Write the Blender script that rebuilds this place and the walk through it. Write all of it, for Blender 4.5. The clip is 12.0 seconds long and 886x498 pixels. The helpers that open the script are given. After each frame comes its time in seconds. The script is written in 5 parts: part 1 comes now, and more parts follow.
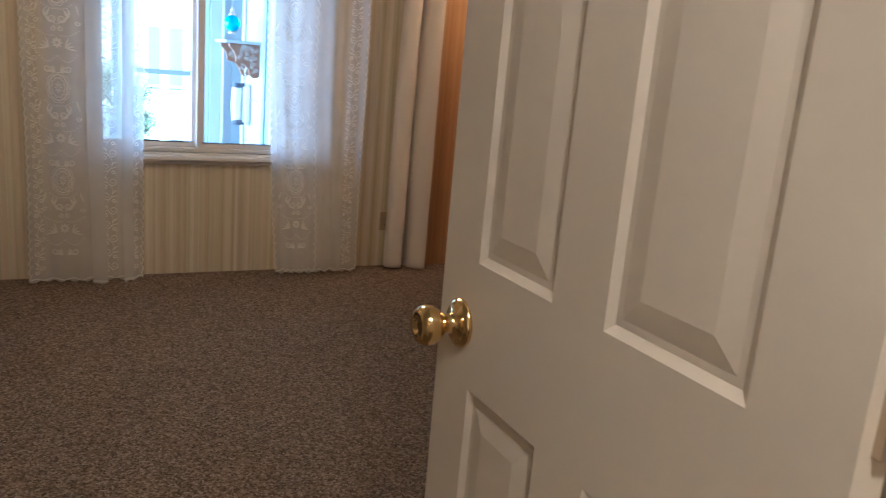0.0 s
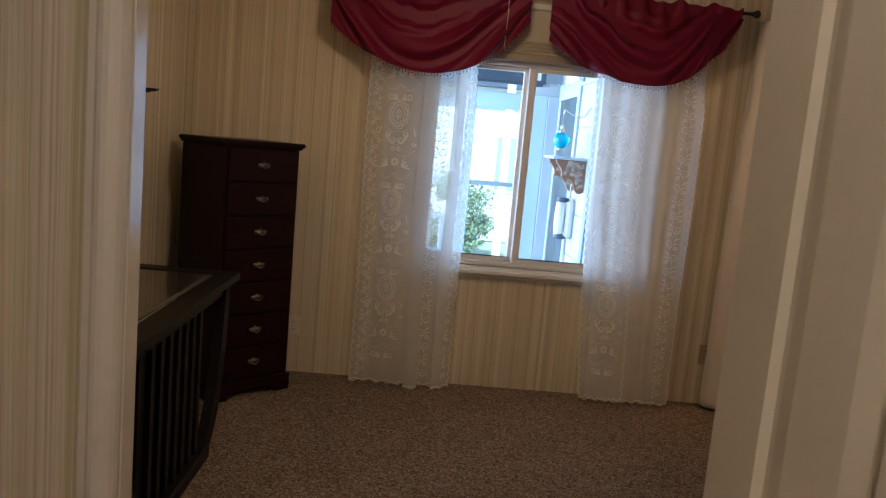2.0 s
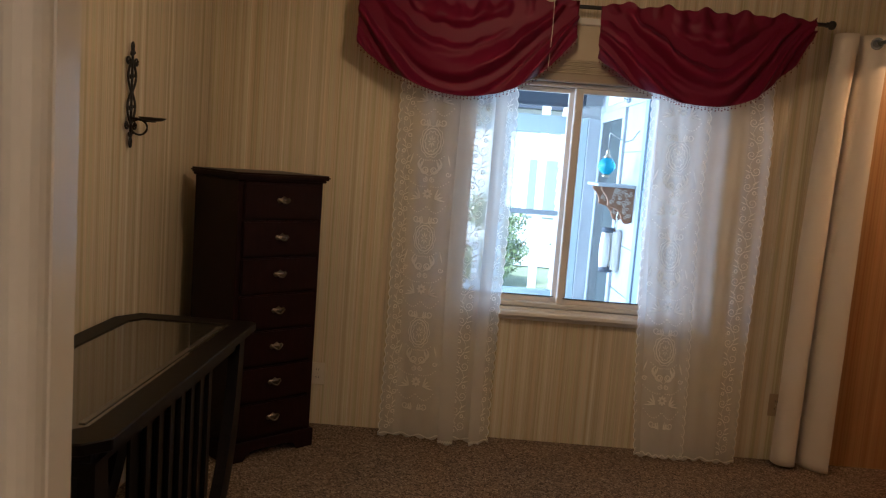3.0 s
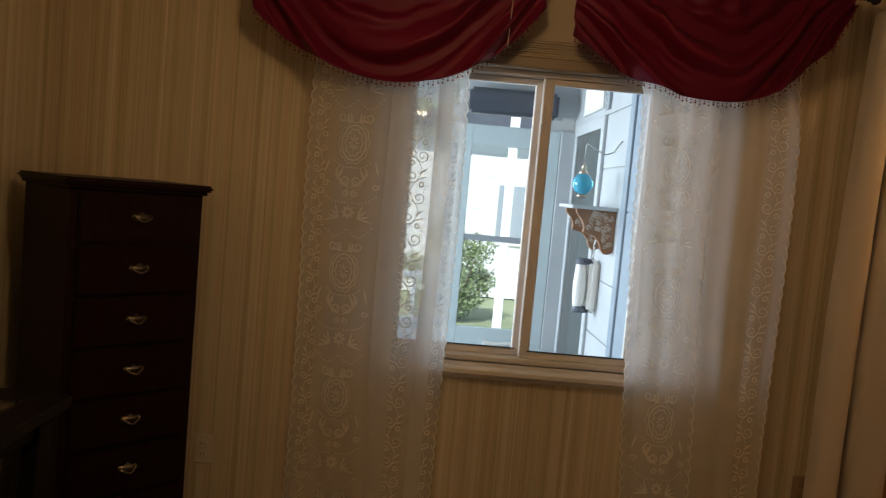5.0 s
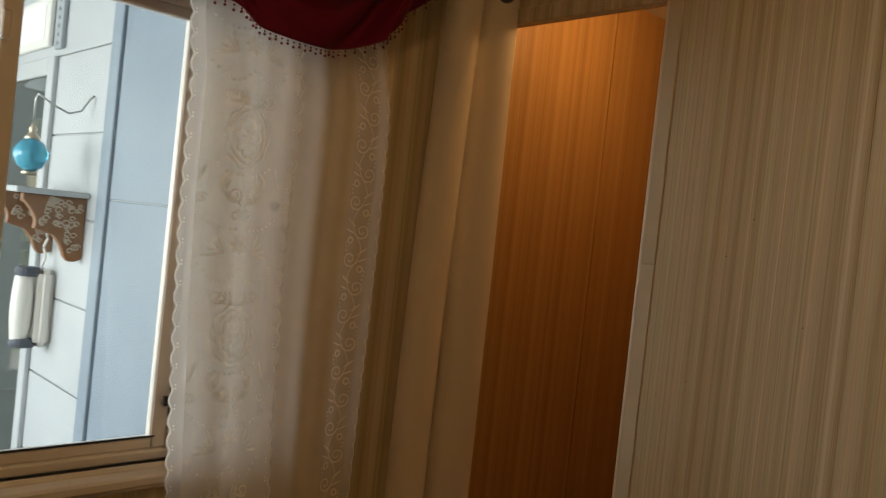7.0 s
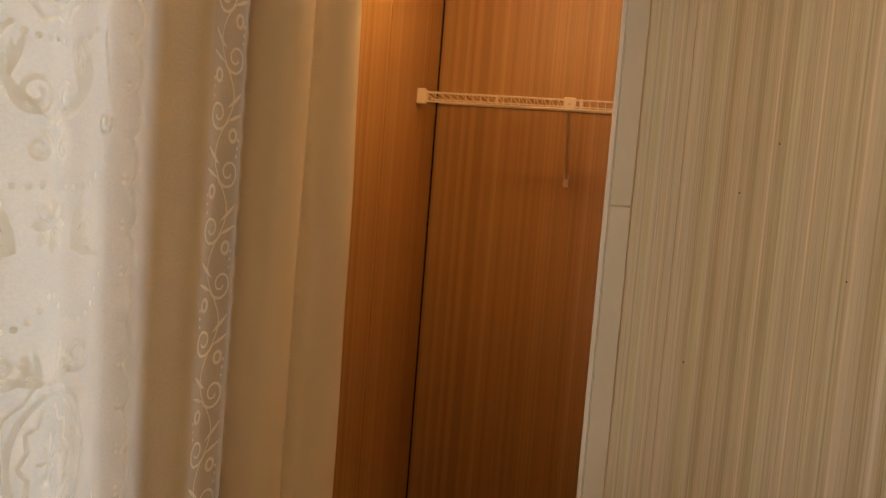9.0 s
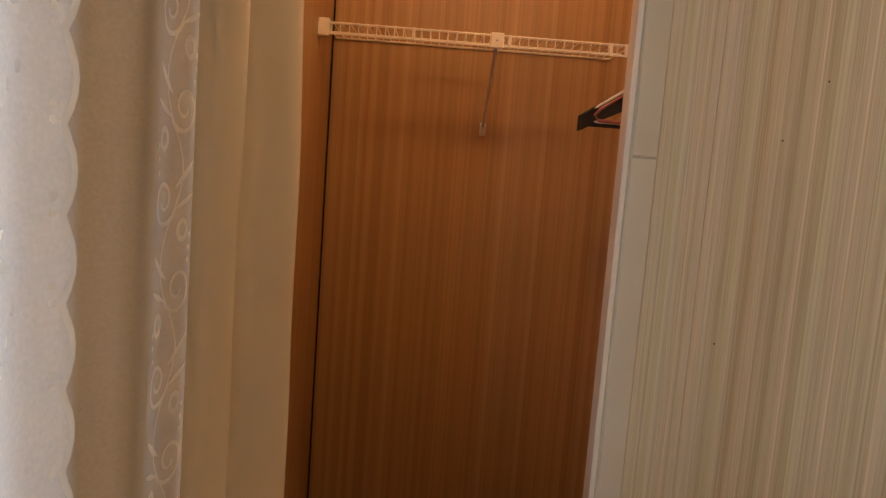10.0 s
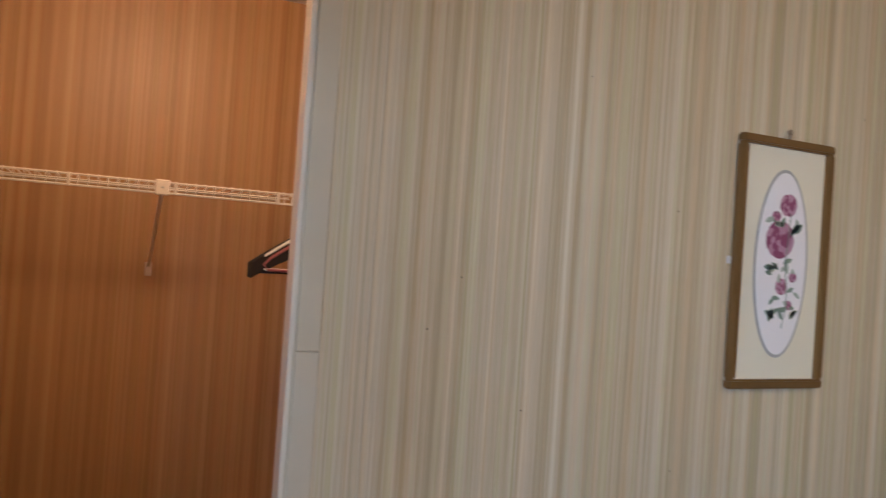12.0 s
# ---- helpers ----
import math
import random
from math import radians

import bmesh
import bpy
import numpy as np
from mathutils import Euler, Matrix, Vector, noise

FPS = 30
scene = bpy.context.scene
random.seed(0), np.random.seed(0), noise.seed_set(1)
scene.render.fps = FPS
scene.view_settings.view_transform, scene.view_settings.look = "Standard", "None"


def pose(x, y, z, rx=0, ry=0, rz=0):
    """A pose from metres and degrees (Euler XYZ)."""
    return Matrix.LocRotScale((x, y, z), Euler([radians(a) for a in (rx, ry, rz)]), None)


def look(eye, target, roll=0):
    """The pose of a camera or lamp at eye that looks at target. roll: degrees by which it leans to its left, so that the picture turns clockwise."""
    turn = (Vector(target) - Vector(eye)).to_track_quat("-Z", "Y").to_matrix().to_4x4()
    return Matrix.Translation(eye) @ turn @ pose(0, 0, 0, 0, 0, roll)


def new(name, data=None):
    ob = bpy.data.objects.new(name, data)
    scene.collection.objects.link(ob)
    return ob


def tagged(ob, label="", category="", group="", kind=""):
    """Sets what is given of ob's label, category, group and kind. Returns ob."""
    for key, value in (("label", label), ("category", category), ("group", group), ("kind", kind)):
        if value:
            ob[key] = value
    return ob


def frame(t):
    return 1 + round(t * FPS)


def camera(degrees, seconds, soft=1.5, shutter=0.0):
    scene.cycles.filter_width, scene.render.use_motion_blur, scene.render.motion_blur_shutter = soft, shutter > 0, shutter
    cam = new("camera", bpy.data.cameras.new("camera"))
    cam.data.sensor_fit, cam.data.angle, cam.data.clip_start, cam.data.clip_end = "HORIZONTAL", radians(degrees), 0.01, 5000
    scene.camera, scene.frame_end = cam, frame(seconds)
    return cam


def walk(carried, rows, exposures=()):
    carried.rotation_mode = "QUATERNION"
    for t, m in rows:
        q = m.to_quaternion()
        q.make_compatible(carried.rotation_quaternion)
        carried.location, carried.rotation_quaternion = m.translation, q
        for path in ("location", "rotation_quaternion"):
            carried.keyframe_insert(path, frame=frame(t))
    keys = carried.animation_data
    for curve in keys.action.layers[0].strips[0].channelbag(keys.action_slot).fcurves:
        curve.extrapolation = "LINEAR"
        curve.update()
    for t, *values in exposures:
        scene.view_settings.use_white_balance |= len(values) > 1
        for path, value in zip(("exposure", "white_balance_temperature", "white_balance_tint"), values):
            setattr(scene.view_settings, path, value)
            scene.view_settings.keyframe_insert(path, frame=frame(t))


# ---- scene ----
cam = camera(59.3, 12.0, soft=1.2, shutter=0.2)
PATH = [
    (0, (0.098, 0.151, 1.265), (0.978, 1.888, 0.808), 4.9),
    (0.5, (0.153, 0.229, 1.284), (0.756, 2.081, 0.833), 5.0),
    (1, (0.205, 0.272, 1.318), (0.539, 2.207, 0.939), 4.6),
    (1.5, (0.259, 0.295, 1.352), (0.446, 2.267, 1.076), 5.3),
    (2, (0.274, 0.359, 1.345), (0.334, 2.34, 1.072), 5.1),
    (2.5, (0.231, 0.56, 1.387), (0.251, 2.543, 1.127), 4.7),
    (2.7, (0.228, 0.64, 1.386), (0.234, 2.625, 1.140), 4.5),
    (4.3, (0.335, 1.319, 1.352), (0.243, 3.309, 1.171), 5.2),
    (4.5, (0.357, 1.409, 1.347), (0.3, 3.401, 1.172), 4.8),
    (5, (0.393, 1.671, 1.323), (0.438, 3.665, 1.175), 5.1),
    (5.5, (0.363, 1.933, 1.324), (0.706, 3.899, 1.196), 5.7),
    (6, (0.306, 2.197, 1.337), (1.172, 3.999, 1.267), 6.4),
    (6.5, (0.288, 2.488, 1.31), (1.437, 4.124, 1.255), 6.2),
    (6.7, (0.307, 2.617, 1.306), (1.562, 4.173, 1.263), 6.3),
    (8.3, (0.459, 3.629, 1.309), (2.269, 4.471, 1.182), 4.5),
    (8.5, (0.503, 3.719, 1.305), (2.354, 4.466, 1.177), 4.6),
    (9, (0.661, 3.960, 1.291), (2.620, 4.331, 1.137), 4.5),
    (9.5, (0.827, 4.130, 1.271), (2.806, 4.281, 1.031), 3.6),
    (10, (0.979, 4.239, 1.270), (2.963, 4.190, 1.023), 4.3),
    (10.5, (1.020, 4.322, 1.316), (2.981, 3.992, 1.103), 5.0),
    (11, (1.008, 4.343, 1.387), (2.962, 3.927, 1.283), 4.5),
    (11.5, (0.973, 4.299, 1.437), (2.905, 3.783, 1.448), 4.6),
    (12, (0.930, 4.244, 1.450), (2.753, 3.422, 1.476), 3.9),
]

walk(cam, [(t, look(eye, aim, roll)) for t, eye, aim, roll in PATH],
     exposures=[(0.0, 2.25, 4300, 8), (1.0, 2.15, 4400, 8), (2.0, 1.75, 4700, 9), (2.5, 1.7, 4800, 10), (4.5, 1.3, 6000, 11), (5.5, 0.7, 6600, 11),
                (6.5, 0.66, 7400, 10), (8.5, 1.65, 6900, 9), (9.0, 1.85, 6900, 10), (9.5, 2.1, 6700, 11), (10.0, 1.85, 5900, 13), (10.5, 2.15, 5700, 12), (11.5, 2.2, 4900, 9), (12.0, 2.15, 4550, 6)])

# ---- world, sun, lamps ----
world = bpy.data.worlds.new("sky")
world.use_nodes = True
scene.world = world
sky = world.node_tree.nodes.new("ShaderNodeTexSky")
sky.sky_type, sky.sun_disc = "NISHITA", False
sky.sun_elevation, sky.sun_rotation = radians(48), radians(300)
back = world.node_tree.nodes["Background"]
back.inputs["Strength"].default_value = 0.15
world.node_tree.links.new(sky.outputs["Color"], back.inputs["Color"])


def lamp(name, kind, m, energy, color, **settings):
    data = bpy.data.lights.new(name, kind)
    data.energy, data.color = energy, color
    for key, value in settings.items():
        if key == "radius":
            data.shadow_soft_size = value
        elif key == "angle":
            data.angle = value
    ob = new(name, data)
    ob.matrix_world = m
    return ob


def area(name, m, wide, high, energy, color):
    ob = lamp(name, "AREA", m, energy, color)
    ob.data.shape, ob.data.size, ob.data.size_y = "RECTANGLE", wide, high
    return ob


lamp("sun", "SUN", look((0, 0, 0), (0.30, 0.62, -0.75)), 4.5, (1.0, 0.94, 0.85), angle=radians(0.6))
# area lamp standing in for daylight through the far porch screens
area("porch_screen_light", look((-1.45, 7.03, 1.2), (0.3, 4.9, 1.1)), 2.4, 1.45, 48.0, (0.86, 0.93, 1.0))
# unseen fill lamp before the solid end wall, added to brighten the lace
area("porch_end_fill", look((-3.12, 5.65, 1.2), (0.0, 5.65, 1.15)), 1.7, 1.5, 80.0, (0.86, 0.93, 1.0))
lamp("closet_bulb", "POINT", pose(2.60, 4.10, 2.16), 3.9, (1.0, 0.55, 0.22), radius=0.04)
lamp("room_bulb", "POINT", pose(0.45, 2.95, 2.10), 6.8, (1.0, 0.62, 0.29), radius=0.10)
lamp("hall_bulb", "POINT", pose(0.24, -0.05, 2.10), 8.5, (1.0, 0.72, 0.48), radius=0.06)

# ---- materials ----


def shader(name, color, rough=0.6, metal=0.0, **inputs):
    m = bpy.data.materials.new(name)
    m.use_nodes = True
    b = m.node_tree.nodes["Principled BSDF"]
    b.inputs["Base Color"].default_value = (*color, 1)
    b.inputs["Roughness"].default_value = rough
    b.inputs["Metallic"].default_value = metal
    for key, value in inputs.items():
        b.inputs[key.replace("_", " ")].default_value = value
    return m


def node(m, kind, **settings):
    n = m.node_tree.nodes.new(kind)
    for key, value in settings.items():
        if key == "operation":
            n.operation = value
        elif key == "dims":
            n.noise_dimensions = value
        elif key == "blend":
            n.data_type, n.blend_type = "RGBA", value
        else:
            n.inputs[key.replace("_", " ")].default_value = value
    return n


def link(m, a, b):
    m.node_tree.links.new(a, b)


def math_node(m, operation, a, b=None):
    n = node(m, "ShaderNodeMath", operation=operation)
    for i, v in enumerate((a, b)):
        if v is None:
            continue
        if isinstance(v, (int, float)):
            n.inputs[i].default_value = v
        else:
            link(m, v, n.inputs[i])
    return n.outputs[0]


def ramp(m, source, stops):
    n = node(m, "ShaderNodeValToRGB")
    e = n.color_ramp.elements
    e[0].position, e[0].color = stops[0][0], (*stops[0][1], 1)
    e[1].position, e[1].color = stops[-1][0], (*stops[-1][1], 1)
    for p, c in stops[1:-1]:
        e.new(p).color = (*c, 1)
    link(m, source, n.inputs[0])
    return n.outputs[0]


def position(m):
    sep = node(m, "ShaderNodeSeparateXYZ")
    link(m, node(m, "ShaderNodeNewGeometry").outputs["Position"], sep.inputs[0])
    return sep.outputs


def object_vector(m, scale):
    mp = node(m, "ShaderNodeMapping", Scale=scale)
    link(m, node(m, "ShaderNodeTexCoord").outputs["Object"], mp.inputs[0])
    return mp.outputs[0]


def noise_of(m, vector, scale, detail=3.0, rough=0.55):
    n = node(m, "ShaderNodeTexNoise", Scale=scale, Detail=detail, Roughness=rough)
    if vector is not None:
        link(m, vector, n.inputs["Vector"])
    return n.outputs[0]


def bump(m, height, strength, distance):
    b = node(m, "ShaderNodeBump", Strength=strength, Distance=distance)
    link(m, height, b.inputs["Height"])
    link(m, b.outputs[0], m.node_tree.nodes["Principled BSDF"].inputs["Normal"])


def base(m):
    return m.node_tree.nodes["Principled BSDF"].inputs["Base Color"]


def striped(name, stops, contrast=1.0, rough=0.55):
    """Vertical stripes of uneven width, with drawn fibres, on walls along either axis."""
    m = shader(name, (0.5, 0.4, 0.3), rough)
    x, y, z = position(m)
    s = math_node(m, "ADD", x, y)
    wide = node(m, "ShaderNodeTexNoise", dims="1D", Scale=26.0, Detail=1.0, Roughness=0.5)
    link(m, s, wide.inputs["W"])
    fine = node(m, "ShaderNodeTexNoise", dims="1D", Scale=130.0, Detail=3.0, Roughness=0.8)
    link(m, s, fine.inputs["W"])
    comb = node(m, "ShaderNodeCombineXYZ")
    link(m, math_node(m, "MULTIPLY", s, 420.0), comb.inputs[0])
    link(m, math_node(m, "MULTIPLY", z, 5.0), comb.inputs[1])
    fibre = noise_of(m, comb.outputs[0], 1.0, 2.0, 0.6)
    v = math_node(m, "MULTIPLY", wide.outputs[0], 0.36)
    v = math_node(m, "ADD", v, math_node(m, "MULTIPLY", fine.outputs[0], 0.44))
    v = math_node(m, "ADD", v, math_node(m, "MULTIPLY", fibre, 0.20 * contrast))
    hue = node(m, "ShaderNodeTexNoise", dims="1D", Scale=38.0, Detail=2.0, Roughness=0.6)
    link(m, s, hue.inputs["W"])
    tint = node(m, "ShaderNodeMix", blend="MULTIPLY")
    tint.inputs[0].default_value = 0.8 * contrast
    link(m, ramp(m, v, stops), tint.inputs[6])
    link(m, ramp(m, hue.outputs[0], [(0.36, (0.96, 1.0, 0.84)), (0.50, (1.0, 1.0, 1.0)), (0.64, (1.0, 0.93, 0.80))]), tint.inputs[7])
    link(m, tint.outputs[2], base(m))
    bump(m, fibre, 0.15, 0.0006)
    return m


WALLPAPER = striped("striped wallpaper", [(0.39, (0.47, 0.385, 0.24)), (0.455, (0.55, 0.455, 0.295)), (0.495, (0.64, 0.54, 0.39)), (0.52, (0.58, 0.495, 0.34)), (0.555, (0.70, 0.61, 0.47)), (0.585, (0.65, 0.57, 0.43)), (0.64, (0.78, 0.71, 0.58))])
# striped panelling again, with the bulb's warm light put into its colour
CLOSET_WARM_PANEL = striped("striped panel tinted by warm light", [(0.36, (0.365, 0.198, 0.078)), (0.5, (0.465, 0.274, 0.114)), (0.64, (0.54, 0.342, 0.158))], 0.8, 0.45)

CARPET = shader("brown carpet", (0.2, 0.15, 0.1), 0.95)
v = object_vector(CARPET, (1, 1, 1))
tuft = node(CARPET, "ShaderNodeTexVoronoi", Scale=150.0)
link(CARPET, v, tuft.inputs["Vector"])
sepc = node(CARPET, "ShaderNodeSeparateColor")
link(CARPET, tuft.outputs["Color"], sepc.inputs[0])
speck = tuft.outputs["Distance"]
blotch = noise_of(CARPET, v, 2.5, 3.0, 0.6)
mixv = math_node(CARPET, "ADD", math_node(CARPET, "MULTIPLY", sepc.outputs[0], 0.85), math_node(CARPET, "MULTIPLY", blotch, 0.15))
link(CARPET, ramp(CARPET, mixv, [(0.05, (0.06, 0.038, 0.022)), (0.45, (0.18, 0.122, 0.075)), (0.75, (0.29, 0.208, 0.135)), (0.98, (0.43, 0.34, 0.235))]), base(CARPET))
bump(CARPET, speck, 0.9, 0.009)


def wood(name, dark, light, rough=0.35, scale=(6, 60, 6)):
    m = shader(name, dark, rough, Specular_IOR_Level=0.13)
    n = noise_of(m, object_vector(m, scale), 1.6, 5.0, 0.6)
    link(m, ramp(m, n, [(0.3, dark), (0.7, light)]), base(m))
    bump(m, n, 0.08, 0.001)
    return m


def painted(name, color, rough=0.45, vary=0.06, grain=60.0):
    m = shader(name, color, rough)
    v = object_vector(m, (1, 1, 1))
    n = noise_of(m, v, 3.0, 4.0, 0.6)
    lo = tuple(max(c - vary, 0.0) for c in color)
    link(m, ramp(m, n, [(0.35, lo), (0.65, color)]), base(m))
    bump(m, noise_of(m, v, grain, 3.0, 0.6), 0.12, 0.0006)
    return m


DARK_WOOD = wood("dark cherry wood", (0.010, 0.0035, 0.003), (0.018, 0.006, 0.005), 0.36, (40, 6, 6))
BLACK_WOOD = wood("black stained wood", (0.006, 0.005, 0.0045), (0.013, 0.010, 0.008), 0.42, (6, 40, 6))
DOOR_PAINT = painted("cream door paint", (0.74, 0.645, 0.475), 0.42, 0.03, 90.0)
TRIM_PAINT = painted("glossy cream trim", (0.76, 0.68, 0.54), 0.2, 0.03)
VINYL = painted("white window vinyl", (0.78, 0.74, 0.68), 0.35, 0.03)
BEIGE_STRIP = painted("beige strip paint", (0.60, 0.52, 0.38), 0.6, 0.05)
PALE_STRIP = painted("worn pale strip", (0.62, 0.54, 0.405), 0.6, 0.05, 30.0)
CEILING_PAINT = painted("ceiling white", (0.72, 0.69, 0.62), 0.8, 0.04, 25.0)
BRASS = shader("polished brass", (0.80, 0.58, 0.22), 0.18, 1.0)
OLD_BRASS = shader("antique brass", (0.55, 0.47, 0.36), 0.35, 1.0)
IRON = painted("black iron", (0.016, 0.013, 0.012), 0.5, 0.006, 200.0)
PULL_BRASS = shader("tarnished pull brass", (0.24, 0.20, 0.145), 0.42, 1.0)
GUN_STEEL = shader("dark grommet steel", (0.22, 0.21, 0.20), 0.3, 1.0)
STEEL = shader("brushed steel", (0.55, 0.54, 0.52), 0.3, 1.0)
PULL_METAL = shader("glass knob", (0.75, 0.77, 0.8), 0.12, 0.0, Transmission_Weight=0.35)
PLASTIC_CREAM = shader("cream plastic", (0.66, 0.58, 0.44), 0.4)
PLASTIC_TAN = shader("tan plastic", (0.36, 0.26, 0.15), 0.4)
PLASTIC_DARK = shader("dark plastic", (0.02, 0.018, 0.017), 0.4)
WIRE_WHITE = shader("white coated wire", (0.78, 0.72, 0.63), 0.4)
HANGER_BLACK = shader("black velvet hanger", (0.012, 0.011, 0.013), 0.8)
HANGER_ROSE = shader("dusty red hanger", (0.35, 0.10, 0.09), 0.4)
HANGER_WHITE = shader("white plastic hanger", (0.8, 0.77, 0.72), 0.35)
SHADE_FABRIC = painted("pleated shade fabric", (0.62, 0.53, 0.38), 0.8, 0.04)
RAIL_TAUPE = shader("taupe rail", (0.36, 0.29, 0.2), 0.5)

GLASS = bpy.data.materials.new("window glass")
GLASS.use_nodes = True
nt = GLASS.node_tree
nt.nodes.remove(nt.nodes["Principled BSDF"])
gl, tr, mx = nt.nodes.new("ShaderNodeBsdfGlossy"), nt.nodes.new("ShaderNodeBsdfTransparent"), nt.nodes.new("ShaderNodeMixShader")
gl.inputs["Roughness"].default_value, tr.inputs["Color"].default_value = 0.02, (0.93, 0.96, 0.97, 1)
fr = nt.nodes.new("ShaderNodeFresnel")
fr.inputs["IOR"].default_value = 1.45
nt.links.new(fr.outputs[0], mx.inputs[0])
nt.links.new(tr.outputs[0], mx.inputs[1])
nt.links.new(gl.outputs[0], mx.inputs[2])
nt.links.new(mx.outputs[0], nt.nodes["Material Output"].inputs[0])

GLASS_EDGE = shader("bevelled glass edge", (0.12, 0.105, 0.08), 0.15)
DESK_GLASS = shader("smoked desk glass", (0.05, 0.042, 0.03), 0.06, 0.0, Coat_Weight=0.6)


def cloth(name, color, sheer=0.0, weave=900.0, translucent=0.4, rough=0.8, sheen=0.2):
    m = shader(name, color, rough, Sheen_Weight=sheen)
    p = m.node_tree.nodes["Principled BSDF"]
    t = node(m, "ShaderNodeBsdfTranslucent", Color=(*color, 1))
    mix = node(m, "ShaderNodeMixShader", Fac=translucent)
    link(m, p.outputs[0], mix.inputs[1])
    link(m, t.outputs[0], mix.inputs[2])
    link(m, mix.outputs[0], m.node_tree.nodes["Material Output"].inputs[0])
    bump(m, noise_of(m, object_vector(m, (1, 1, 1)), weave, 2.0, 0.5), 0.2, 0.0005)
    return m


SATIN = cloth("burgundy satin", (0.15, 0.005, 0.027), translucent=0.05, rough=0.48, sheen=0.02)
SATIN.node_tree.nodes["Principled BSDF"].inputs["Specular IOR Level"].default_value = 0.2
LINEN = cloth("beige curtain cloth", (0.78, 0.69, 0.57), translucent=0.02, weave=500.0)


def net(name, clear):
    """Fine sheer net: some light passes straight, the rest is scattered."""
    m = bpy.data.materials.new(name)
    m.use_nodes = True
    n = m.node_tree
    n.nodes.remove(n.nodes["Principled BSDF"])
    uv = node(m, "ShaderNodeTexCoord").outputs["UV"]
    grain = noise_of(m, uv, 320.0, 2.0, 0.6)
    cloudy = noise_of(m, uv, 9.0, 3.0, 0.6)
    cover = math_node(m, "ADD", 1.0 - clear - 0.16, math_node(m, "ADD", math_node(m, "MULTIPLY", grain, 0.20), math_node(m, "MULTIPLY", cloudy, 0.12)))
    white = (0.93, 0.92, 0.89, 1)
    d = node(m, "ShaderNodeBsdfDiffuse", Color=white)
    t = node(m, "ShaderNodeBsdfTranslucent", Color=white)
    dt = node(m, "ShaderNodeMixShader", Fac=0.66)
    link(m, d.outputs[0], dt.inputs[1])
    link(m, t.outputs[0], dt.inputs[2])
    mix = node(m, "ShaderNodeMixShader")
    link(m, cover, mix.inputs[0])
    link(m, node(m, "ShaderNodeBsdfTransparent").outputs[0], mix.inputs[1])
    link(m, dt.outputs[0], mix.inputs[2])
    link(m, mix.outputs[0], n.nodes["Material Output"].inputs[0])
    return m


LACE = net("white lace net", 0.34)
LACE_BORDER = net("open lace border net", 0.40)
THREAD = cloth("white embroidery thread", (0.92, 0.91, 0.87), translucent=0.66, weave=1500.0, rough=0.7, sheen=0.1)
# porch white darkened in its colour to offset the strong porch lamps
SIDING = painted("dimmed white porch siding", (0.48, 0.50, 0.51), 0.5, 0.04)
# undarkened copy of the white, for walls out in the sun
WHITE_BOARD = painted("full white house paint", (0.80, 0.80, 0.78), 0.5, 0.03)
# bluish shade of the nearer porch wall, put into the board colour
PORCH_SHADE = painted("porch board tinted by bluish shade", (0.25, 0.30, 0.35), 0.5, 0.03)
PORCH_FLOOR = painted("grey porch boards", (0.36, 0.36, 0.35), 0.7, 0.08)
CARVED = painted("carved brown bracket", (0.30, 0.17, 0.10), 0.55, 0.12, 120.0)
BLUE_GLASS = shader("blue glass", (0.10, 0.55, 0.75), 0.1, 0.0, Transmission_Weight=0.6)
PHONE_WHITE = shader("white phone plastic", (0.75, 0.73, 0.68), 0.35)
GREY_BOX = painted("dark grey housing", (0.07, 0.08, 0.10), 0.5, 0.02)
GRASS = shader("lawn", (0.08, 0.13, 0.04), 0.95)
n1 = noise_of(GRASS, object_vector(GRASS, (1, 1, 1)), 6.0, 6.0, 0.7)
link(GRASS, ramp(GRASS, n1, [(0.3, (0.16, 0.19, 0.09)), (0.7, (0.30, 0.32, 0.19))]), base(GRASS))
CONCRETE = painted("pale concrete", (0.58, 0.56, 0.52), 0.9, 0.08, 40.0)
GILT = shader("gilt frame", (0.26, 0.16, 0.06), 0.38, 0.6)
MAT_BOARD = painted("cream mat board", (0.80, 0.74, 0.58), 0.9, 0.03)
PAPER = painted("pale print paper", (0.86, 0.82, 0.82), 0.9, 0.02)
ROSE = painted("faded rose ink", (0.30, 0.12, 0.19), 0.9, 0.08, 300.0)
ROSE_PALE = painted("pale rose ink", (0.50, 0.30, 0.38), 0.9, 0.10, 300.0)
LEAF_PALE = painted("pale green ink", (0.42, 0.46, 0.38), 0.9, 0.06)
LEAF_INK = painted("grey green ink", (0.25, 0.31, 0.24), 0.9, 0.06)
LEAF = painted("shrub leaf", (0.20, 0.25, 0.11), 0.6, 0.03)
BARK = painted("bark", (0.16, 0.11, 0.07), 0.9, 0.05)

# ---- mesh helpers ----


def mesh_object(name, bm, material, smooth=False):
    me = bpy.data.meshes.new(name)
    bm.normal_update()
    bm.to_mesh(me)
    bm.free()
    me.materials.append(material)
    if smooth:
        for p in me.polygons:
            p.use_smooth = True
    return new(name, me)


def part(name, bm, material, parent, label="", smooth=False):
    ob = mesh_object(name, bm, material, smooth)
    ob.parent = parent
    if label:
        ob["label"] = label
    return ob


def thing(name, label, category, m=None, group=""):
    ob = new(name)
    ob.empty_display_size = 0.05
    if m is not None:
        ob.matrix_world = m
    return tagged(ob, label, category, group)


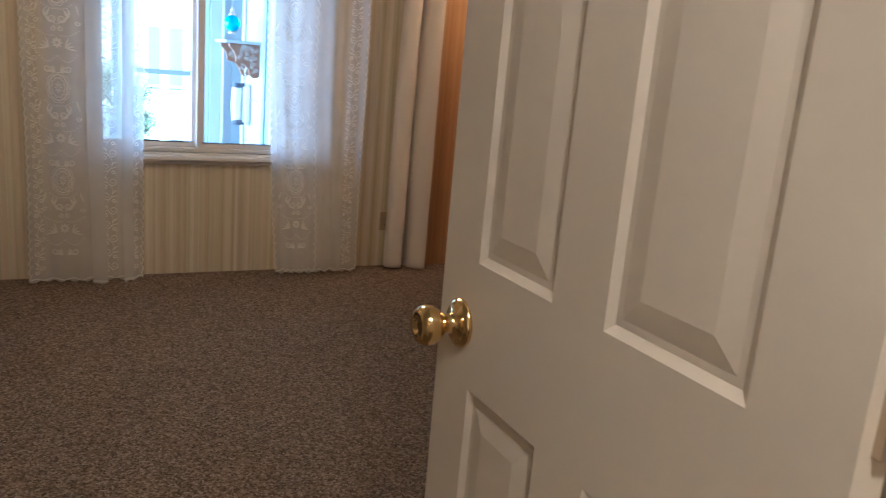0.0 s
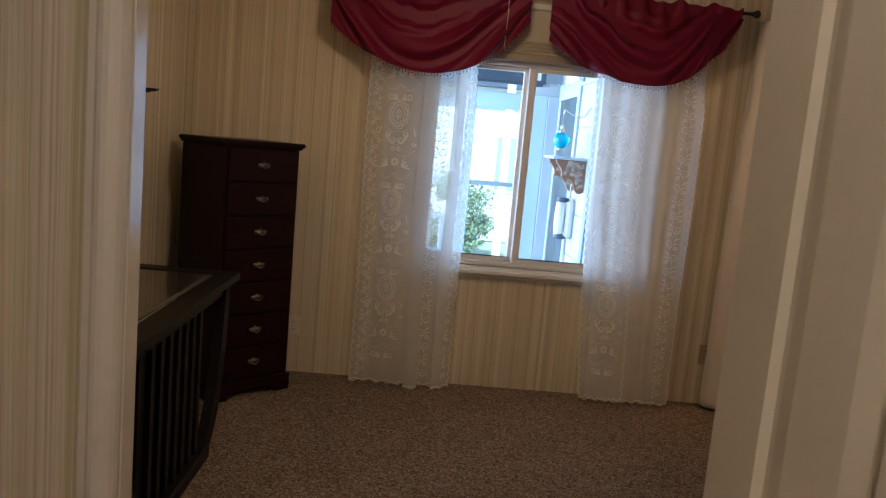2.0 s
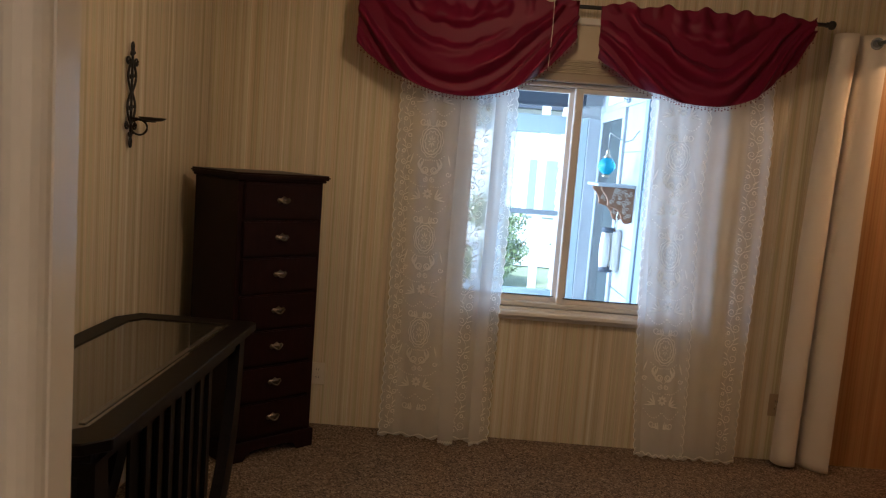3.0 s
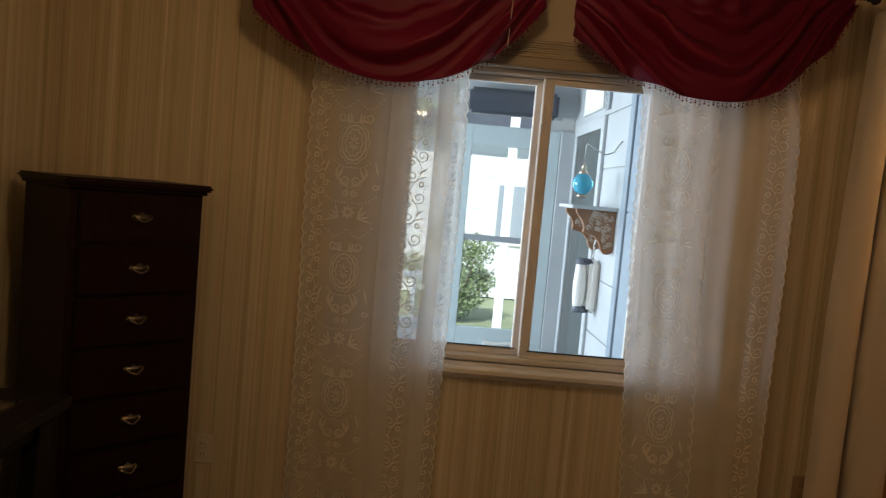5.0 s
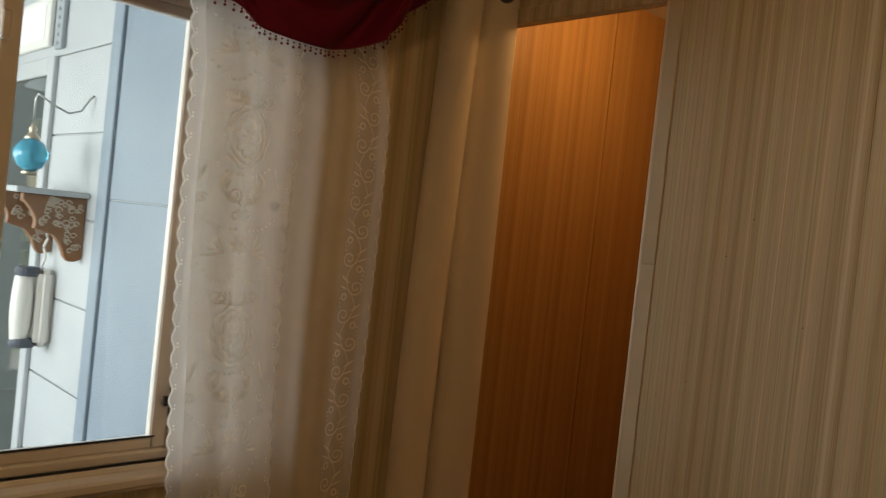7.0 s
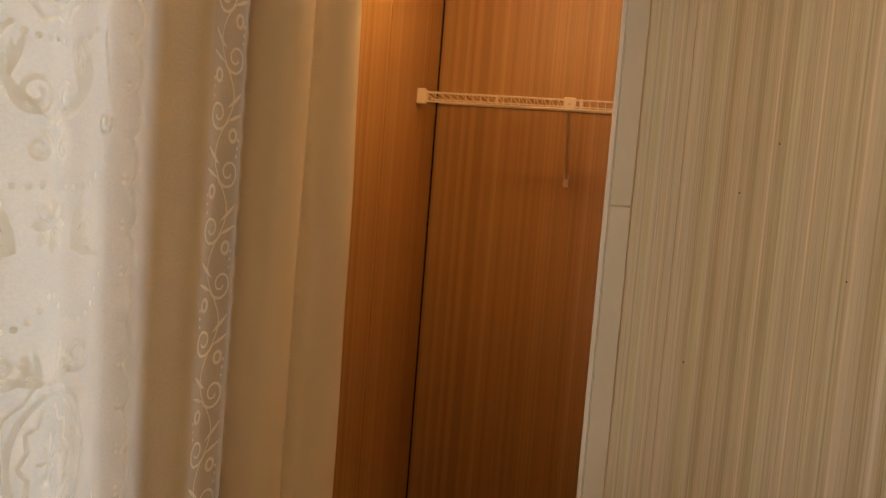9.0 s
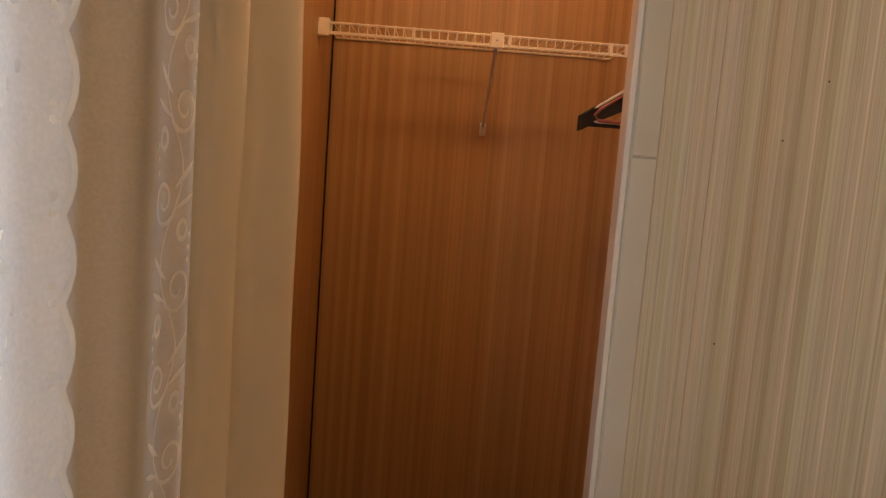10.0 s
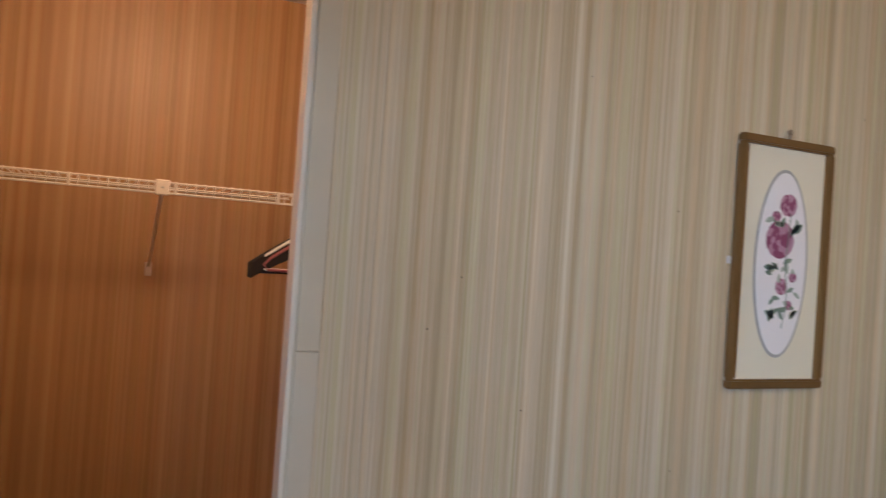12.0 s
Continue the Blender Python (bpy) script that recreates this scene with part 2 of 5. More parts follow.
def box(x0, x1, y0, y1, z0, z1, bevel=0.0, bm=None, segments=1):
    made = bmesh.new()
    verts = [made.verts.new(p) for p in ((x0, y0, z0), (x1, y0, z0), (x1, y1, z0), (x0, y1, z0), (x0, y0, z1), (x1, y0, z1), (x1, y1, z1), (x0, y1, z1))]
    for f in ((3, 2, 1, 0), (4, 5, 6, 7), (0, 1, 5, 4), (1, 2, 6, 5), (2, 3, 7, 6), (3, 0, 4, 7)):
        made.faces.new([verts[i] for i in f])
    if bevel:
        bmesh.ops.bevel(made, geom=made.edges[:], offset=bevel, segments=segments, affect="EDGES")
    return merge(bm, made)


def merge(bm, made):
    if bm is None:
        return made
    me = bpy.data.meshes.new("scrap")
    made.to_mesh(me)
    made.free()
    bm.from_mesh(me)
    bpy.data.meshes.remove(me)
    return bm


def lathe(profile, m=None, steps=24, bm=None):
    """A turned solid about z from (radius, height) pairs."""
    made = bmesh.new()
    rings = []
    for r, z in profile:
        rings.append([made.verts.new((r * math.cos(2 * math.pi * i / steps), r * math.sin(2 * math.pi * i / steps), z)) for i in range(steps)])
    for a, b in zip(rings, rings[1:]):
        for i in range(steps):
            j = (i + 1) % steps
            made.faces.new((a[i], a[j], b[j], b[i]))
    made.faces.new(rings[0][::-1])
    made.faces.new(rings[-1])
    if m is not None:
        made.transform(m)
    return merge(bm, made)


def tube(points, radius, steps=8, bm=None):
    """A round bar through points; radius a number or one per point."""
    made = bmesh.new()
    pts = [Vector(p) for p in points]
    rings, up = [], Vector((0.013, 0.021, 1)).normalized()
    for i, p in enumerate(pts):
        way = (pts[min(i + 1, len(pts) - 1)] - pts[max(i - 1, 0)]).normalized()
        side = way.cross(up)
        if side.length < 0.1:
            side = way.cross(Vector((1, 0.1, 0)))
        side.normalize()
        top = side.cross(way)
        r = radius[i] if isinstance(radius, (list, tuple)) else radius
        rings.append([made.verts.new(p + side * r * math.cos(2 * math.pi * k / steps) + top * r * math.sin(2 * math.pi * k / steps)) for k in range(steps)])
    for a, b in zip(rings, rings[1:]):
        for k in range(steps):
            j = (k + 1) % steps
            made.faces.new((a[k], a[j], b[j], b[k]))
    made.faces.new(rings[0][::-1])
    made.faces.new(rings[-1])
    return merge(bm, made)


def prism(outline, y0, y1, bm=None, bevel=0.0):
    """An outline of (x, z) pushed from y0 to y1."""
    made = bmesh.new()
    a = [made.verts.new((x, y0, z)) for x, z in outline]
    b = [made.verts.new((x, y1, z)) for x, z in outline]
    made.faces.new(a)
    made.faces.new(b[::-1])
    for i in range(len(a)):
        j = (i + 1) % len(a)
        made.faces.new((a[j], a[i], b[i], b[j]))
    bmesh.ops.recalc_face_normals(made, faces=made.faces)
    if bevel:
        bmesh.ops.bevel(made, geom=made.edges[:], offset=bevel, segments=1, affect="EDGES")
    return merge(bm, made)


def sheet(nu, nv, place):
    """A cloth grid with UVs in metres; place(u, v) gives a point and its uv."""
    bm = bmesh.new()
    lay = bm.loops.layers.uv.new("UVMap")
    grid, uvs = [], []
    for j in range(nv + 1):
        row, urow = [], []
        for i in range(nu + 1):
            p, q = place(i / nu, j / nv)
            row.append(bm.verts.new(p))
            urow.append(q)
        grid.append(row)
        uvs.append(urow)
    for j in range(nv):
        for i in range(nu):
            ids = ((j, i), (j, i + 1), (j + 1, i + 1), (j + 1, i))
            f = bm.faces.new([grid[a][b] for a, b in ids])
            for lp, (a, b) in zip(f.loops, ids):
                lp[lay].uv = uvs[a][b]
    return bm


def structure(name, bm, material, label=""):
    return tagged(mesh_object(name, bm, material), label, kind="structure")


# ---- the setting ----
H = 2.30          # ceiling
WY = 4.60         # face of the window wall
RX = 2.181        # face of the closet wall
LX = -1.00        # face of the far side wall
OPEN_Y0, OPEN_Y1, OPEN_Z = 3.937, 4.585, 1.99   # closet opening
WIN = (0.235, 1.255, 0.685, 1.80)                # window opening x0, x1, z0, z1
CX, CY0 = 3.606, 3.275                           # closet back and its near side

structure("floor", box(-1.12, 3.95, -1.6, 4.60, -0.08, 0.0), CARPET, "brown speckled cut-pile carpet")
structure("ceiling", box(-1.12, 3.95, -1.6, 4.74, H, H + 0.08), CEILING_PAINT, "plain off-white ceiling")

wall = box(-1.12, WIN[0], WY + 0.006, WY + 0.13, 0, H)
box(WIN[1], 3.95, WY + 0.006, WY + 0.13, 0, H, bm=wall)
box(WIN[0], WIN[1], WY + 0.006, WY + 0.13, 0, WIN[2], bm=wall)
box(WIN[0], WIN[1], WY + 0.006, WY + 0.13, WIN[3], H, bm=wall)
wall_north = structure("wall_north", wall, SIDING, "outside wall with striped panels")
wall_west = structure("wall_west", box(LX - 0.12, LX - 0.006, -1.6, WY, 0, H), CEILING_PAINT, "side wall with striped panels")
wall = box(RX + 0.006, RX + 0.034, -1.6, OPEN_Y0, 0, H)
box(RX + 0.006, RX + 0.034, OPEN_Y0, WY, OPEN_Z, H, bm=wall)
box(RX + 0.006, RX + 0.034, OPEN_Y1, WY, 0, OPEN_Z, bm=wall)
wall_east = structure("wall_east", wall, CEILING_PAINT, "closet wall with striped panels and an opening")
structure("wall_closet_back", box(CX, CX + 0.1, CY0 - 0.1, WY, 0, H), CLOSET_WARM_PANEL, "striped panelled closet back coloured orange-brown by warm light")
structure("wall_closet_near", box(RX + 0.04, CX, CY0 - 0.1, CY0, 0, H), CLOSET_WARM_PANEL, "striped panelled closet side coloured orange-brown by warm light")
lining = box(RX + 0.04, 2.893, WY - 0.012, WY + 0.004, 0, H)
box(2.898, CX, WY - 0.012, WY + 0.004, 0, H, bm=lining)
structure("wall_closet_outer", lining, CLOSET_WARM_PANEL, "striped panelled closet side coloured orange-brown by warm light")
lining = box(RX + 0.034, RX + 0.04, CY0, OPEN_Y0, 0, H)
box(RX + 0.034, RX + 0.04, OPEN_Y0, WY - 0.012, OPEN_Z, H, bm=lining)
structure("wall_closet_front", lining, CLOSET_WARM_PANEL, "striped back of the closet wall, warm light in its colour")
# solid dark strip put in for the corner's shadow gap
structure("closet_corner_shade", box(CX - 0.006, CX, WY - 0.018, WY - 0.012, 0, H), DARK_WOOD, "thin dark strip drawing the shadow gap in the closet corner")
# wall with the opening into the room, and the hall's door wall
wall = box(-1.0, -0.164, 1.515, 1.565, 0, H)
box(1.05, RX, 1.515, 1.565, 0, H, bm=wall)
box(-0.164, 1.05, 1.515, 1.565, 2.06, H, bm=wall)
wall_south = structure("wall_south", wall, WALLPAPER, "striped wallpapered wall at the room's entry")
wall = box(-1.0, -0.19, 0.34, 0.44, 0, H)
box(0.62, RX, 0.34, 0.44, 0, H, bm=wall)
box(-0.19, 0.62, 0.34, 0.44, 2.06, H, bm=wall)
structure("wall_hall", wall, WALLPAPER, "striped wallpapered hall wall with a doorway")
structure("wall_hall_end", box(-1.0, RX, -1.6, -1.5, 0, H), WALLPAPER, "striped wallpapered end of the hall")
structure("wall_entry_side", box(1.05, 1.13, 0.44, 1.515, 0, H), WALLPAPER, "striped wallpapered side of the entry")


def panels(parent, along, start, end, face, z0, z1, width, inward, skip=None, first=0.0):
    """Wall panels with narrow V joints between them."""
    s = start
    while s < end - 0.01:
        e = min(start + first if first and s == start else s + width, end)
        for a, b, c, d in ((s, e, z0, z1),) if skip is None else skip(s, e, z0, z1):
            g = 0.0004
            t0, t1 = sorted((face, face + inward))
            bm = box(a + g, b - g, t0, t1, c, d) if along == "x" else box(t0, t1, a + g, b - g, c, d)
            part("panel", bm, WALLPAPER, parent)
        s = e


def beside_window(s, e, z0, z1):
    x0, x1, w0, w1 = WIN
    out = []
    if s < x0:
        out.append((s, min(e, x0), z0, z1))
    if e > x1:
        out.append((max(s, x1), e, z0, z1))
    a, b = max(s, x0), min(e, x1)
    if b > a:
        out += [(a, b, z0, w0), (a, b, w1, z1)]
    return out


panels(wall_north, "x", -1.0, RX, WY, 0, H, 0.406, 0.0058, beside_window, 0.375)
panels(wall_west, "y", 1.62, WY, LX - 0.006, 0, H, 0.406, 0.006)


def beside_closet(s, e, z0, z1):
    out = []
    if s < OPEN_Y0:
        out.append((s, min(e, OPEN_Y0), z0, z1))
    if e > OPEN_Y0:
        out.append((max(s, OPEN_Y0), e, OPEN_Z, z1))
    if e > OPEN_Y1:
        out.append((max(s, OPEN_Y1), e, z0, OPEN_Z))
    return out


panels(wall_east, "y", 1.777, WY, RX, 0, H, 0.406, 0.006, beside_closet)

# trim round the closet opening
structure("trim_closet", box(RX - 0.002, RX + 0.042, OPEN_Y0 - 0.004, OPEN_Y0 + 0.006, 0, OPEN_Z, 0.002), TRIM_PAINT, "thin cream edge strip of the closet opening")
structure("trim_closet_face", box(RX - 0.006, RX - 0.0005, OPEN_Y0 - 0.046, OPEN_Y0 - 0.005, 1.285, OPEN_Z + 0.045, 0.002), BEIGE_STRIP, "smooth beige cover strip beside the closet opening")
structure("trim_closet_foot", box(RX - 0.005, RX - 0.0005, OPEN_Y0 - 0.046, OPEN_Y0 - 0.005, 0, 1.284, 0.002), PALE_STRIP, "paler worn length of the cover strip")
structure("trim_closet_head", box(RX - 0.006, RX - 0.0005, OPEN_Y0 - 0.004, WY - 0.002, OPEN_Z - 0.003, OPEN_Z + 0.045, 0.002), WALLPAPER, "flat cover strip over the closet opening")


def casing(name, x, y, z1, turn):
    """Moulded upright door casing, 62 mm wide."""
    prof = [(0, 0), (0.062, 0), (0.0615, 0.008), (0.059, 0.016), (0.054, 0.023), (0.047, 0.028), (0.039, 0.030), (0.030, 0.029), (0.022, 0.025), (0.016, 0.019), (0.010, 0.017), (0.004, 0.015), (0, 0.011)]
    bm = bmesh.new()
    a = [bm.verts.new((u, -w, 0)) for u, w in prof]
    b = [bm.verts.new((u, -w, z1)) for u, w in prof]
    bm.faces.new(a)
    bm.faces.new(b[::-1])
    for i in range(len(a)):
        j = (i + 1) % len(a)
        bm.faces.new((a[j], a[i], b[i], b[j]))
    bmesh.ops.recalc_face_normals(bm, faces=bm.faces)
    bm.transform(pose(x, y, 0, 0, 0, turn))
    return structure(name, bm, TRIM_PAINT, "glossy cream moulded door casing")


casing("trim_entry", -0.222, 1.5148, 2.06, 0)
structure("trim_entry_jamb", box(-0.1635, -0.158, 1.514, 1.566, 0, 2.06, 0.002), TRIM_PAINT, "glossy cream entry jamb")
structure("trim_entry_jamb_far", box(1.035, 1.0495, 1.505, 1.575, 0, 2.06, 0.004), TRIM_PAINT, "glossy cream entry jamb")
structure("trim_door_jamb", box(0.605, 0.62, 0.335, 0.445, 0, 2.06, 0.003), TRIM_PAINT, "cream door jamb")
structure("trim_door_jamb_far", box(-0.19, -0.175, 0.335, 0.445, 0, 2.06, 0.003), TRIM_PAINT, "cream door jamb")
structure("baseboard", box(RX - 0.012, RX, 1.62, OPEN_Y0 - 0.05, 0, 0.04, 0.003), WALLPAPER, "low striped baseboard strip")

# ---- hall door, standing open ----


def panel_door():
    d = tagged(new("door_1"), "cream six-panel door standing wide open", "door", kind="structure")
    d.matrix_world = pose(0.605, 0.448, 0.012, 0, 0, 90)   # local x runs from hinge to latch edge
    wide, high, thick = 0.625, 2.02, 0.035
    leaf = bmesh.new()
    cols = [(0.095, 0.275), (0.365, 0.530)]
    rows = [(0.20, 0.845), (1.015, 1.62), (1.70, 1.93)]
    xs = sorted({0, wide, *[c for p in cols for c in p]})
    zs = sorted({0, high, *[c for p in rows for c in p]})
    for side in (0, 1):
        y = 0.0 if side == 0 else thick
        sign = 1 if side == 0 else -1
        for i in range(len(xs) - 1):
            for j in range(len(zs) - 1):
                x0, x1, z0, z1 = xs[i], xs[i + 1], zs[j], zs[j + 1]
                hole = (x0, x1) in cols and (z0, z1) in rows
                rings = [(0, 0), (0.010, 0.0055), (0.018, 0.0055), (0.044, 0.0015)] if hole else [(0, 0)]
                loops = []
                for inset, deep in rings:
                    yy = y + sign * deep
                    loops.append([leaf.verts.new(p) for p in ((x0 + inset, yy, z0 + inset), (x1 - inset, yy, z0 + inset), (x1 - inset, yy, z1 - inset), (x0 + inset, yy, z1 - inset))])
                for a, b in zip(loops, loops[1:]):
                    for k in range(4):
                        leaf.faces.new((a[k], a[(k + 1) % 4], b[(k + 1) % 4], b[k]))
                leaf.faces.new(loops[-1])
    for quad in (((0, 0, 0), (0, thick, 0), (0, thick, high), (0, 0, high)), ((wide, 0, 0), (wide, thick, 0), (wide, thick, high), (wide, 0, high)),
                 ((0, 0, 0), (wide, 0, 0), (wide, thick, 0), (0, thick, 0)), ((0, 0, high), (wide, 0, high), (wide, thick, high), (0, thick, high))):
        leaf.faces.new([leaf.verts.new(p) for p in quad])
    bmesh.ops.remove_doubles(leaf, verts=leaf.verts, dist=0.0001)
    bmesh.ops.recalc_face_normals(leaf, faces=leaf.faces)
    part("door_leaf", leaf, DOOR_PAINT, d)
    for sign, y in ((1, thick), (-1, 0.0)):
        at = pose(wide - 0.06, y, 0.925, -90 * sign)
        knob = part("knob", lathe([(0.033, 0), (0.033, 0.004), (0.026, 0.009), (0.014, 0.012), (0.012, 0.026), (0.019, 0.032), (0.026, 0.043), (0.027, 0.053), (0.022, 0.062), (0.010, 0.065), (0.009, 0.061), (0.004, 0.061)], at, 28), BRASS, d, "polished brass knob", True)
    part("latch", box(wide - 0.001, wide + 0.002, 0.006, thick - 0.006, 0.895, 0.955), BRASS, d)
    for z in (0.22, 1.02, 1.80):
        h = box(-0.008, 0.004, -0.004, thick * 0.6, z, z + 0.09, 0.001)
        tube([(-0.004, -0.004, z), (-0.004, -0.004, z + 0.09)], 0.006, 8, h)
        part("hinge", h, OLD_BRASS, d, "worn brass butt hinge")
    return d


panel_door()

# ---- window ----


def window():
    w = tagged(new("window_1"), "white vinyl sliding window with two sashes", "window", kind="structure")
    x0, x1, z0, z1 = WIN
    mid = 0.797
    f = box(x0, x0 + 0.035, WY + 0.02, WY + 0.11, z0, z1, 0.003)
    box(x1 - 0.02, x1, WY + 0.02, WY + 0.11, z0, z1, 0.003, f)
    box(x0 + 0.035, x1 - 0.02, WY + 0.02, WY + 0.11, z1 - 0.02, z1, 0.003, f)
    box(x0 + 0.035, x1 - 0.02, WY + 0.02, WY + 0.11, z0, z0 + 0.022, 0.003, f)
    part("window_frame", f, VINYL, w)
    for name, a, b, y in (("sash", x0 + 0.035, mid + 0.006, WY + 0.072), ("sash", mid - 0.012, x1 - 0.02, WY + 0.036)):
        s = box(a, a + 0.042, y, y + 0.03, z0 + 0.022, z1 - 0.02, 0.004)
        box(b - 0.042, b, y, y + 0.03, z0 + 0.022, z1 - 0.02, 0.004, s)
        box(a + 0.03, b - 0.03, y, y + 0.03, z0 + 0.022, z0 + 0.05, 0.004, s)
        box(a + 0.03, b - 0.03, y, y + 0.03, z1 - 0.045, z1 - 0.02, 0.004, s)
        sash = part(name, s, VINYL, w)
        pane = part("pane", box(a + 0.028, b - 0.028, y + 0.012, y + 0.016, z0 + 0.048, z1 - 0.043), GLASS, sash)
        pane.visible_shadow = False
        g = box(a + 0.03, b - 0.03, y - 0.001, y + 0.004, z0 + 0.05, z0 + 0.054)
        part("gasket", g, PLASTIC_DARK, sash)
    part("latch", box(mid - 0.012, mid + 0.006, WY + 0.022, WY + 0.037, 1.02, 1.085, 0.003), VINYL, w)
    part("latch", box(mid - 0.012, mid + 0.006, WY + 0.022, WY + 0.037, 1.61, 1.67, 0.003), VINYL, w)
    part("side_lock", box(x1 - 0.045, x1 - 0.02, WY + 0.012, WY + 0.028, 0.815, 0.838, 0.002), PLASTIC_DARK, w, "small black sash stop")
    sill = box(x0 - 0.03, x1 + 0.03, WY - 0.055, WY + 0.02, 0.645, 0.672, 0.006)
    box(x0 - 0.015, x1 + 0.015, WY - 0.012, WY, 0.622, 0.645, 0.004, sill)
    box(x0, x1, WY - 0.004, WY + 0.02, 0.672, 0.685, 0.001, sill)
    part("window_sill", sill, VINYL, w)
    return w


window()


def pleated_shade():
    t = thing("pleated_shade", "cream pleated window shade drawn almost fully up", "window shade")
    part("headrail", box(0.28, 1.27, WY - 0.05, WY - 0.002, 2.068, 2.10, 0.004), VINYL, t, "white headrail")
    part("fabric", box(0.29, 1.26, WY - 0.022, WY - 0.014, 1.90, 2.068), SHADE_FABRIC, t)
    for k in range(8):
        z = 1.842 + k * 0.0085
        part("pleat", prism([(0.29, z), (1.26, z), (1.26, z + 0.006), (0.29, z + 0.006)], WY - 0.040 + 0.004 * (k % 2), WY - 0.008, None, 0.001), SHADE_FABRIC, t)
    part("bottom_rail", box(0.285, 1.265, WY - 0.045, WY - 0.006, 1.798, 1.842, 0.006), RAIL_TAUPE, t, "taupe bottom rail")
    part("cord", tube([(0.615, 4.375, 2.16), (0.617, 4.372, 2.0), (0.612, 4.372, 1.83)], 0.0014, 6), WIRE_WHITE, t, "thin white pull cord")


pleated_shade()

# ---- curtains ----


def curl(cx, cz, r, turns, start, way, w=0.0034):
    """A spiral stroke winding in to its eye."""
    n = int(14 * turns)
    return [(cx + r * (1 - 0.78 * i / n) * math.cos(start + way * 6.283 * turns * i / n), cz + r * (1 - 0.78 * i / n) * math.sin(start + way * 6.283 * turns * i / n), w * (1 - 0.35 * i / n)) for i in range(n + 1)]


def blade(x0, z0, x1, z1, w):
    """A leaf stroke, widest in the middle."""
    return [(x0 + (x1 - x0) * k / 5, z0 + (z1 - z0) * k / 5, 0.0005 + 0.68 * w * math.sin(math.pi * k / 5)) for k in range(6)]


def dotted(x0, z0, x1, z1, sag, n, r=0.0034):
    out = []
    for k in range(n):
        f = k / (n - 1)
        x, z = x0 + (x1 - x0) * f, z0 + (z1 - z0) * f - sag * math.sin(math.pi * f)
        out.append([(x, z - r, 0.0004), (x, z - r * 0.5, r * 0.85), (x, z + r * 0.5, r * 0.85), (x, z + r, 0.0004)])
    return out


def oval(cx, cz, rx, rz, w, wobble=0.0):
    return [(cx + rx * (1 + wobble * math.cos(10 * a)) * math.cos(a), cz + rz * (1 + wobble * math.cos(10 * a)) * math.sin(a), w) for a in [6.2832 * k / 40 for k in range(41)]]


def medallion(cx, cz):
    """One repeat of the embroidered field: oval, scroll eyes, flower and garlands."""
    out = [oval(cx, cz + 0.135, 0.042, 0.062, 0.0030), oval(cx, cz + 0.135, 0.030, 0.047, 0.0022, 0.10), oval(cx, cz + 0.135, 0.052, 0.074, 0.0018, 0.05)]
    for k in range(8):
        a = 6.283 * k / 8
        out.append(blade(cx + 0.004 * math.cos(a), cz + 0.135 + 0.006 * math.sin(a), cx + 0.019 * math.cos(a), cz + 0.135 + 0.030 * math.sin(a), 0.0034))
        out.append(blade(cx + 0.005 * math.cos(a), cz - 0.112 + 0.005 * math.sin(a), cx + 0.024 * math.cos(a), cz - 0.112 + 0.026 * math.sin(a), 0.0075))
    for q in (-1, 1):
        out.append(curl(cx + q * 0.021, cz, 0.019, 1.7, 1.57 - q * 1.57, -q, 0.0032))
        out.append([(cx + q * (0.002 + 0.052 * math.sin(k * 0.26)), cz - 0.026 + 0.009 * k, 0.0012 + 0.0042 * math.sin(math.pi * k / 9)) for k in range(10)])
        out.append(curl(cx + q * 0.017, cz - 0.046, 0.013, 1.4, 1.57, q, 0.0028))
        out += [blade(cx + q * 0.040, cz + 0.010, cx + q * (0.030 + 0.010 * k), cz + 0.050 - 0.010 * k, 0.0040) for k in range(3)]
        out += dotted(cx, cz + 0.048, cx + q * 0.062, cz + 0.068, 0.010, 7)
        out += dotted(cx + q * 0.014, cz - 0.078, cx + q * 0.094, cz - 0.050, 0.012, 8)
        out += [blade(cx + q * 0.034, cz - 0.135, cx + q * (0.050 + 0.012 * k), cz - 0.085 - 0.020 * k, 0.0055) for k in range(4)]
        out += dotted(cx + q * 0.004, cz - 0.175, cx + q * 0.088, cz - 0.165, 0.032, 9)
        out.append(curl(cx + q * 0.045, cz - 0.235, 0.020, 1.3, 1.57 + q, q, 0.0032))
        out += [blade(cx + q * 0.012, cz - 0.255, cx + q * (0.020 + 0.014 * k), cz - 0.218 - 0.012 * k, 0.0045) for k in range(3)]
        out.append(curl(cx + q * 0.088, cz - 0.015, 0.013, 1.2, 0.4, -q, 0.0026))
        out.append(blade(cx + q * 0.095, cz + 0.02, cx + q * 0.080, cz + 0.075, 0.0045))
    return out


